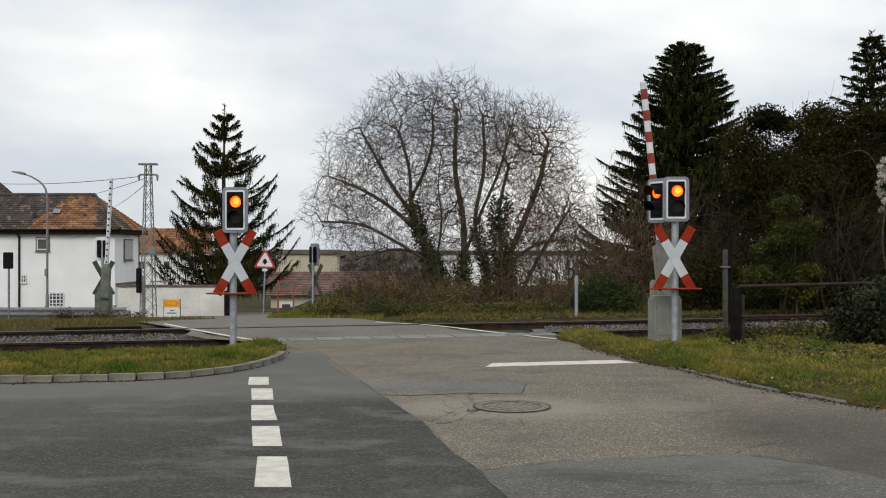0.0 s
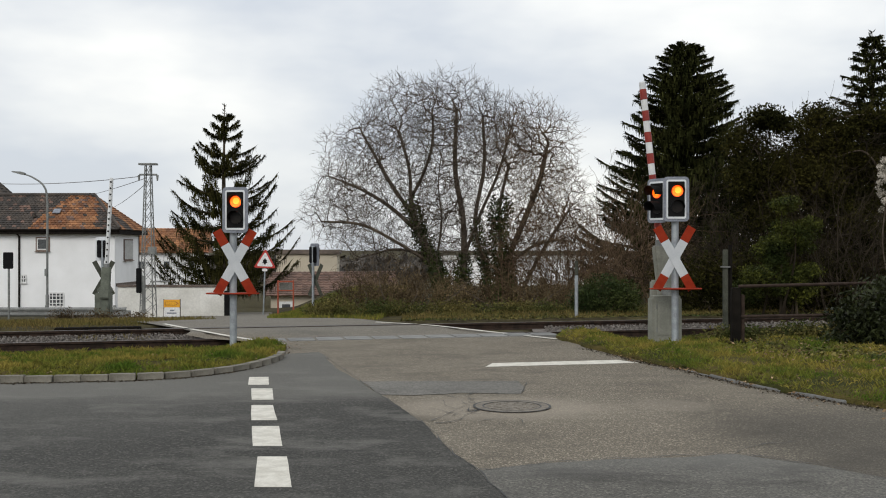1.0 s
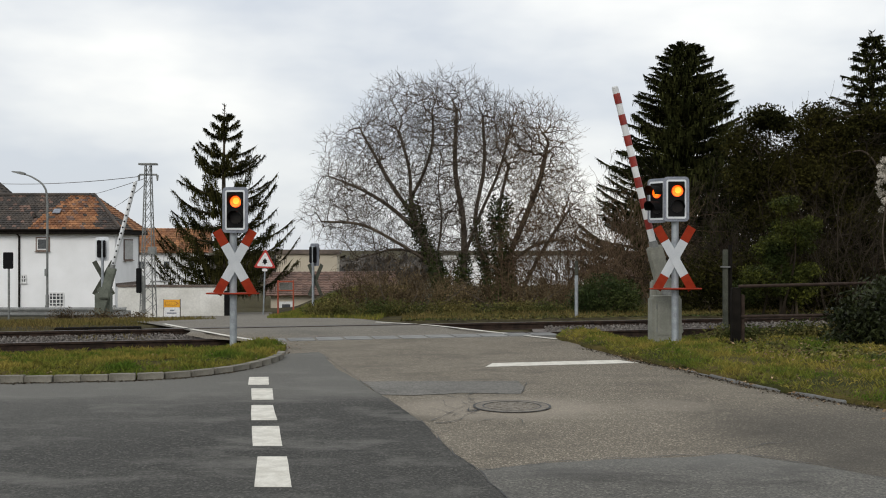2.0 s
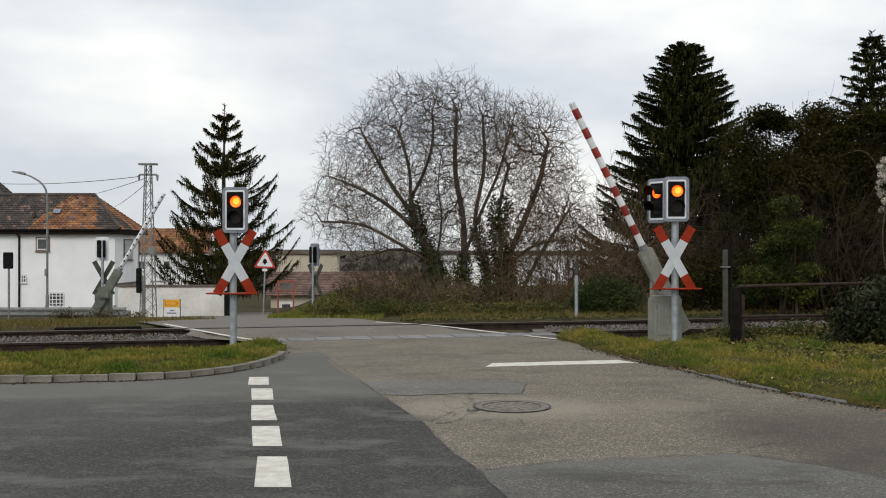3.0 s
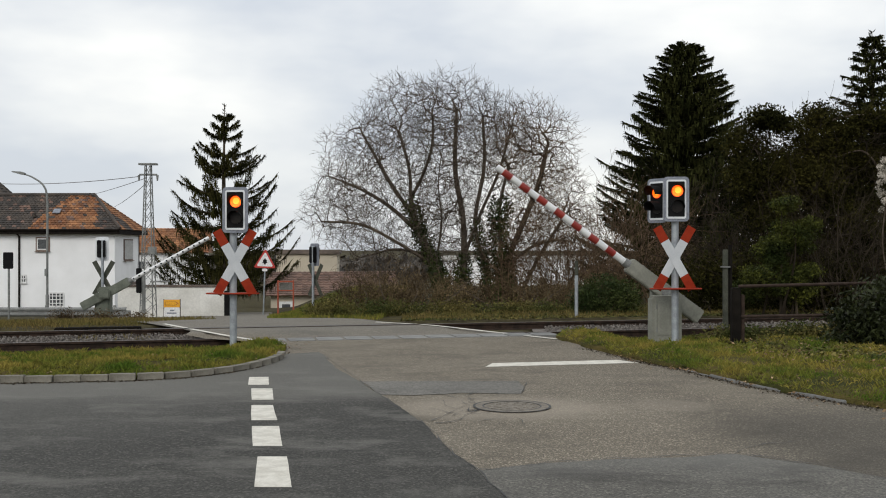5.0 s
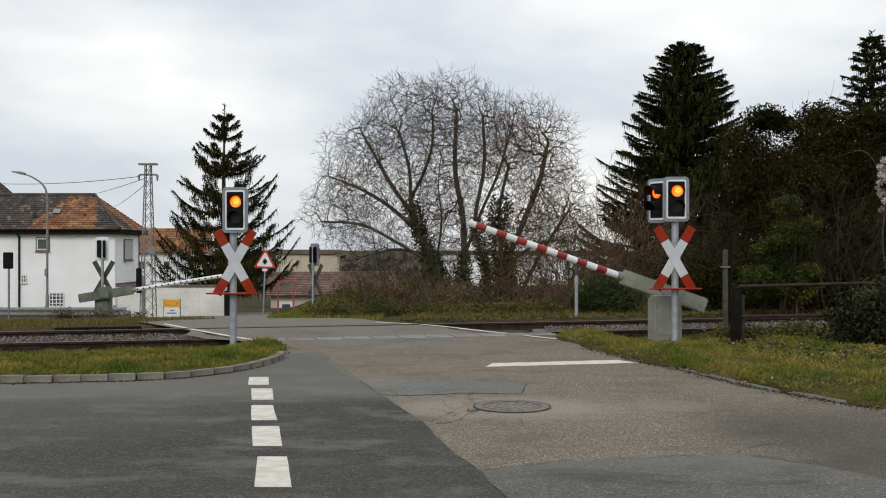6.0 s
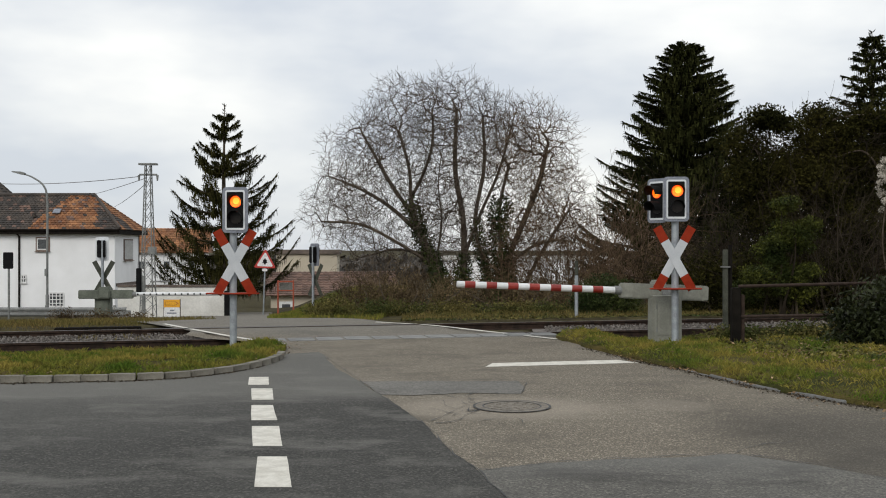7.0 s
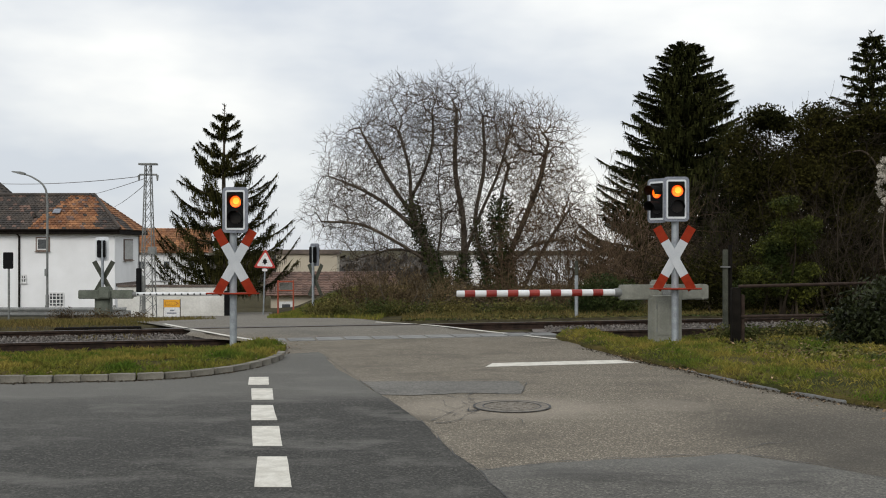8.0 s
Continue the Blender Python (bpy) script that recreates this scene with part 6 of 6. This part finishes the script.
shrub("hedge", "brambles and weeds along the track", (-1.2, 14.9, -0.12), [(-1.7, 0.5, 0.12, 0.9, 0.5, 0.35), (-0.3, 0.1, 0.15, 1.2, 0.5, 0.34), (1.4, 0.3, 0.12, 1.2, 0.5, 0.36), (3.1, 0.4, 0.14, 1.2, 0.5, 0.32)], 15000, 0.035, "bramble", 53, stems=0, shell=0.1, category="hedge")
shrub("hedge", "brambles and weeds along the track", (4.2, 15.2, -0.12), [(-1.5, 0.1, 0.12, 1.2, 0.5, 0.3), (0.2, 0.2, 0.1, 1.2, 0.5, 0.3), (2.0, 0.4, 0.1, 1.2, 0.5, 0.3), (4.0, 0.6, 0.15, 1.4, 0.5, 0.4)], 13000, 0.035, "bramble", 54, stems=0, shell=0.1, category="hedge")
shrub("shrub", "rounded dark green shrub by the track", (4.3, 15.0, -0.05), [(0, 0, 0.5, 0.75, 0.6, 0.55), (-0.45, 0.1, 0.35, 0.5, 0.5, 0.45), (0.5, 0, 0.4, 0.5, 0.5, 0.5)], 9000, 0.04, "ivy", 55)
shrub("shrub", "green brambles beside the sunken lane", (-3.5, 17.3, -0.35), [(0.2, 0, 0.25, 0.7, 0.7, 0.4), (1.0, -0.4, 0.35, 0.9, 0.6, 0.45), (-0.4, -0.5, 0.15, 0.4, 0.4, 0.25)], 7000, 0.04, "bramble", 56, stems=0, shell=0.2)

bare_tree("arching leafless branches over the hedge", (9.7, 16.4, 0), [([(0, 0, -0.1), (0.1, -0.2, 2.4), (0.4, -0.3, 4.4), (1.3, -0.5, 5.3), (2.7, -0.6, 5.5)], 0.07, 0.01), ([(0, 0, 1.5), (-0.3, -0.2, 3.3), (-0.7, -0.3, 4.4), (-1.1, -0.4, 4.8)], 0.05, 0.008),
          ([(2.4, -0.2, 1.5), (2.8, -0.4, 3.4), (2.2, -0.7, 4.4), (1.2, -0.8, 4.2)], 0.05, 0.008)],
          [(0.3, -0.5, 4.3, 1.7, 0.6, 1.2), (2.0, -0.5, 5.1, 1.7, 0.6, 1.0), (3.2, -0.6, 4.4, 1.6, 0.6, 1.3), (0.4, -0.6, 2.6, 1.6, 0.5, 1.4)], 700, 25, twig="twig_dark", tip=0.0055, twigs=2, reach=0.5)

# the tall evergreen hedge and its company
rh = random.Random(60)


def lumps(x0, x1, z0, z1, n, r0, r1, depth=0.5):
    """Many uneven lumps over a stretch of hedge; those higher up lean out."""
    return [(rh.uniform(x0, x1), rh.uniform(-depth, depth) - 0.2 * (k % 3), rh.uniform(z0, z1), rh.uniform(r0, r1), rh.uniform(0.4, 0.8), rh.uniform(r0, r1) * 0.75) for k in range(n)]


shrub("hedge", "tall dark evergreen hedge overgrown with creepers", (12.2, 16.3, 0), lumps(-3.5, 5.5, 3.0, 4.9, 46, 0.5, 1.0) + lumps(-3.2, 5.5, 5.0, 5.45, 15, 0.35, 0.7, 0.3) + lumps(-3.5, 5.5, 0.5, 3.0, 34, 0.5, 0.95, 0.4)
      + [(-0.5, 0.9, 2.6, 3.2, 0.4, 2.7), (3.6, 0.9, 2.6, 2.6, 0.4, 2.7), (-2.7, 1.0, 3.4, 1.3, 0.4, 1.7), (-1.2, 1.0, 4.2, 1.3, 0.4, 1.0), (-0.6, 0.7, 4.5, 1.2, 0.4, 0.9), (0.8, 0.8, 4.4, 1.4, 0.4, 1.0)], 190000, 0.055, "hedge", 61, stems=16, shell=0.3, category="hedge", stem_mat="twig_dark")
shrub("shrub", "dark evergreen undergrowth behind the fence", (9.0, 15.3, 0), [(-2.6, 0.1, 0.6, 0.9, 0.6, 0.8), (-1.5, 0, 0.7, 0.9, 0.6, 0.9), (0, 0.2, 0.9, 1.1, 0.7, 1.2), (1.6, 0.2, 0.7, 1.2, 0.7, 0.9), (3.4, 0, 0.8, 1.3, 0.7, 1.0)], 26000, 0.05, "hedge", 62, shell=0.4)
shrub("shrub", "yellow-green conifer shrub before the hedge", (8.35, 14.2, 0), lumps(-0.2, 0.75, 1.6, 3.0, 9, 0.25, 0.45, 0.3) + lumps(-1.0, 0.6, 0.4, 1.8, 13, 0.25, 0.5, 0.3), 19000, 0.042, "gold_bush", 63, shell=0.3, stem_mat="twig_dark")
thicket("brown leafless saplings before the hedge", (10.4, 14.6, 0), 1.6, 0.5, 3.2, 45, 57, "twig_dark")
shrub("shrub", "glossy dark laurel overhanging the fence", (7.25, 9.3, 0.05), [(0, 0, 0.5, 0.75, 0.6, 0.65), (0.8, 0.2, 0.75, 0.9, 0.7, 0.85), (-0.45, 0.2, 0.3, 0.5, 0.5, 0.45), (0.3, -0.3, 0.25, 0.8, 0.6, 0.45), (1.2, -0.5, 0.4, 0.8, 0.6, 0.6)], 14000, 0.05, "laurel", 64, shell=0.4)
shrub("shrub", "low ivy and weeds under the fence", (6.0, 10.3, 0.03), [(-0.6, 0, 0.08, 0.8, 0.5, 0.2), (0.6, 0.1, 0.1, 0.9, 0.5, 0.25), (1.6, 0.1, 0.1, 0.9, 0.6, 0.3)], 7000, 0.035, "bramble", 65, stems=0, shell=0.1)
cl = thing("clematis", pose(7.75, 9.9, 0.05), "pale fluffy seed heads hanging on a creeper", "climbing plant")
r = random.Random(71)
gl = Geo()
for k in range(7):
    gl.tube(spline([(r.gauss(0.3, 0.2), r.gauss(0.1, 0.1), -0.1), (r.gauss(0.2, 0.2), r.gauss(0, 0.1), 1.5), (r.gauss(0.1, 0.15), r.gauss(0, 0.1), 2.6 + r.gauss(0, 0.3))], 10), 0.012, 5)
part("vine", gl, M["bark"], cl)
heads = []
for _ in range(150):
    z = r.uniform(2.1, 3.3)
    cxx = -0.12 + 0.28 * abs(z - 2.85) + abs(r.gauss(0, 0.3))
    c = Vector((cxx, r.gauss(0, 0.15), z))
    for _ in range(60):
        d = Vector((r.gauss(0, 1), r.gauss(0, 1), r.gauss(0, 1))).normalized()
        heads.append(c + d * 0.06 * r.random() ** 0.4)
tagged(part("seed_fluff", leaves(heads, 0.018, 72), M["seed_fluff"], cl, "pale fluffy seed heads"), kind="stuff")

# weeds and ballast edge behind the far rail on the left, grass beyond
rnd = random.Random(8)


def ground_points(x0, x1, y0, y1, n):
    out = []
    for _ in range(n):
        x = rnd.uniform(x0, x1)
        y = bed_edge(x) + rnd.uniform(y0, y1)
        out.append((x, y, terrain(x, y) - 0.2 + 0.17 * smooth01(0.15, 0.8, y - bed_edge(x))))
    return out


M["blade_dry"] = mat("dry_grass_blade", (0.075, 0.075, 0.02), (0.17, 0.12, 0.045), 1.2, 9, 0.8, bump=0, spread=0.8, island=0.45, spec=0.08)
scatter("weeds", ground_points(-15, -6.6, 0.5, 5.0, 16000), blade_at(0.03, 0.15), M["blade_dry"], "rough yellow-brown grass beside the track", "grass")
scatter("weeds", ground_points(-1.0, 14, 0.8, 3.0, 9000), blade_at(0.03, 0.13), M["blade_dry"], "rough yellow-brown grass beside the track", "grass")
scatter("weeds", ground_points(-11, -6.9, 1.2, 3.0, 2500) + ground_points(-1.0, 13, 0.7, 2.6, 9000), leaf_at(0.025, 0.055), M["bramble"], "low leafy weeds beside the track", "weeds")
scatter("dry_tufts", ground_points(-7.0, -5.6, -1.3, -0.4, 260) + ground_points(-9.5, -8.9, -1.2, -0.6, 90), blade_at(0.08, 0.2), M["blade_dry"], "dry yellow grass tufts in the ballast", "grass")
scatter("grass", [(x, y, terrain(x, y) - 0.05) for x, y in ((rnd.uniform(-8.5, -1.5), rnd.uniform(13.5, 27)) for _ in range(26000)) if x > lane_right(y) + 0.15], blade_at(0.04, 0.16), M["blade"], "grass beside the sunken lane", "grass")
shrub("shrub", "dark low shrubs at the foot of the barrier", (-9.9, 16.2, -0.5), [(-0.9, 0, 0.2, 0.6, 0.4, 0.3), (0.2, 0, 0.2, 0.8, 0.4, 0.28), (1.1, 0.3, 0.15, 0.5, 0.4, 0.25)], 4200, 0.03, "brown_brush", 66, shell=0.1)
old_sleeper = thing("old_sleeper", pose(-7.35, bed_edge(-7.35) + 0.55, -0.08, 0, 0, TRACK_TURN), "dark discarded sleeper lying beside the rail", "railway sleeper")
part("beam", Geo().box(0, 0, 0.0, 1.75, 0.22, 0.16), M["dark_wood"], old_sleeper, bevel=0.015)

# far woods close the view
woods = Geo()
rw = random.Random(9)
for k in range(900):
    a = rw.uniform(-1.3, 1.3)
    d = rw.uniform(120, 190)
    x, y = math.sin(a) * d, math.cos(a) * d
    z = terrain(x, y)
    h = rw.uniform(2.5, 5)
    for _ in range(10):
        p = Vector((x + rw.gauss(0, 2), y + rw.gauss(0, 2), z + rw.uniform(0, h)))
        s = rw.uniform(0.6, 1.6)
        m = pose(p.x, p.y, p.z, rw.uniform(0, 360), rw.uniform(0, 360), rw.uniform(0, 360))
        woods.add([m @ Vector(q) for q in ((-s, 0, 0), (0, -s, 0.3), (s, 0, 0), (0, s, 0.3))], [(0, 1, 2, 3)])
tagged(part("far_woods", deep(woods), M["far_trees"]), "distant grey leafless woods", "woods", kind="stuff")


# ---- an insect that crosses the sky near the end ----
M["moth"] = mat("pale_moth", (0.3, 0.29, 0.28), (0.4, 0.39, 0.37), 60, 300, 0.8, bump=0, spec=0.1)
insect = thing("insect", pose(-1.5, 2.6, 5.5), "small pale grey flying insect with spread wings", "insect")
part("body", Geo().tube([(-0.018, 0, 0), (-0.008, 0, 0), (0.008, 0, 0), (0.018, 0, 0)], [0.0012, 0.0032, 0.003, 0.001], 8), M["moth"], insect)
for sy in (-1, 1):
    part("wing", Geo().slab([(0.006, sy * 0.002), (0.01, sy * 0.02), (-0.002, sy * 0.026), (-0.01, sy * 0.012)], 0.001, 0.0016), M["moth"], insect, m=pose(0, 0, 0, sy * 35, 0, 0))

# ---- what moves: the two booms and the insect ----
FLIGHT = [(0.0, -1.5, 2.6, 5.5, 20), (7.3, -0.15, 3.0, 3.6, 37), (7.4, 0.257, 3.0, 3.218, 37), (7.5, 0.67, 3.0, 2.904, 37), (7.6, 1.043, 3.0, 2.62, 25), (7.7, 1.623, 3.0, 2.679, 5), (7.8, 2.44, 3.0, 2.859, -10), (8.0, 3.9, 3.0, 3.1, -10)]
NEAR = [(0, 83.69), (1.1, 83.35), (1.3, 82.44), (1.5, 80.83), (1.7, 78.93), (2.8, 65.34), (3.0, 62.74), (3.2, 60.15), (3.5, 56.09), (4.0, 49.59), (4.5, 43.0), (4.7, 40.19), (5.8, 22.48), (6.0, 19.02), (6.2, 15.23), (6.4, 11.34), (6.6, 7.88), (6.8, 4.64), (7.0, 2.44), (7.2, 1.11), (7.5, -0.02), (8.0, -0.12)]
FAR = [(0, 87.0), (1.1, 86.8), (1.3, 84.6), (1.5, 82.2), (1.7, 79.6), (2.8, 63.0), (3.2, 57.4), (3.5, 53.0), (4.0, 45.6), (4.5, 37.6), (4.7, 34.3), (5.8, 13.2), (6.0, 9.0), (6.2, 5.4), (6.4, 2.7), (6.6, 1.1), (6.8, 0.4), (7.2, 0.0), (8.0, 0.0)]


def motions():
    walk(near_arm, [(t, pose(0.08, 0.19, 0.80, 0, a, 0)) for t, a in NEAR])
    walk(far_arm, [(t, pose(0, 0, PIVOT, 0, -a, 0)) for t, a in FAR])
    walk(insect, [(t, pose(x, y * DEPTH, z, 0, turn, 0)) for t, x, y, z, turn in FLIGHT])


motions()
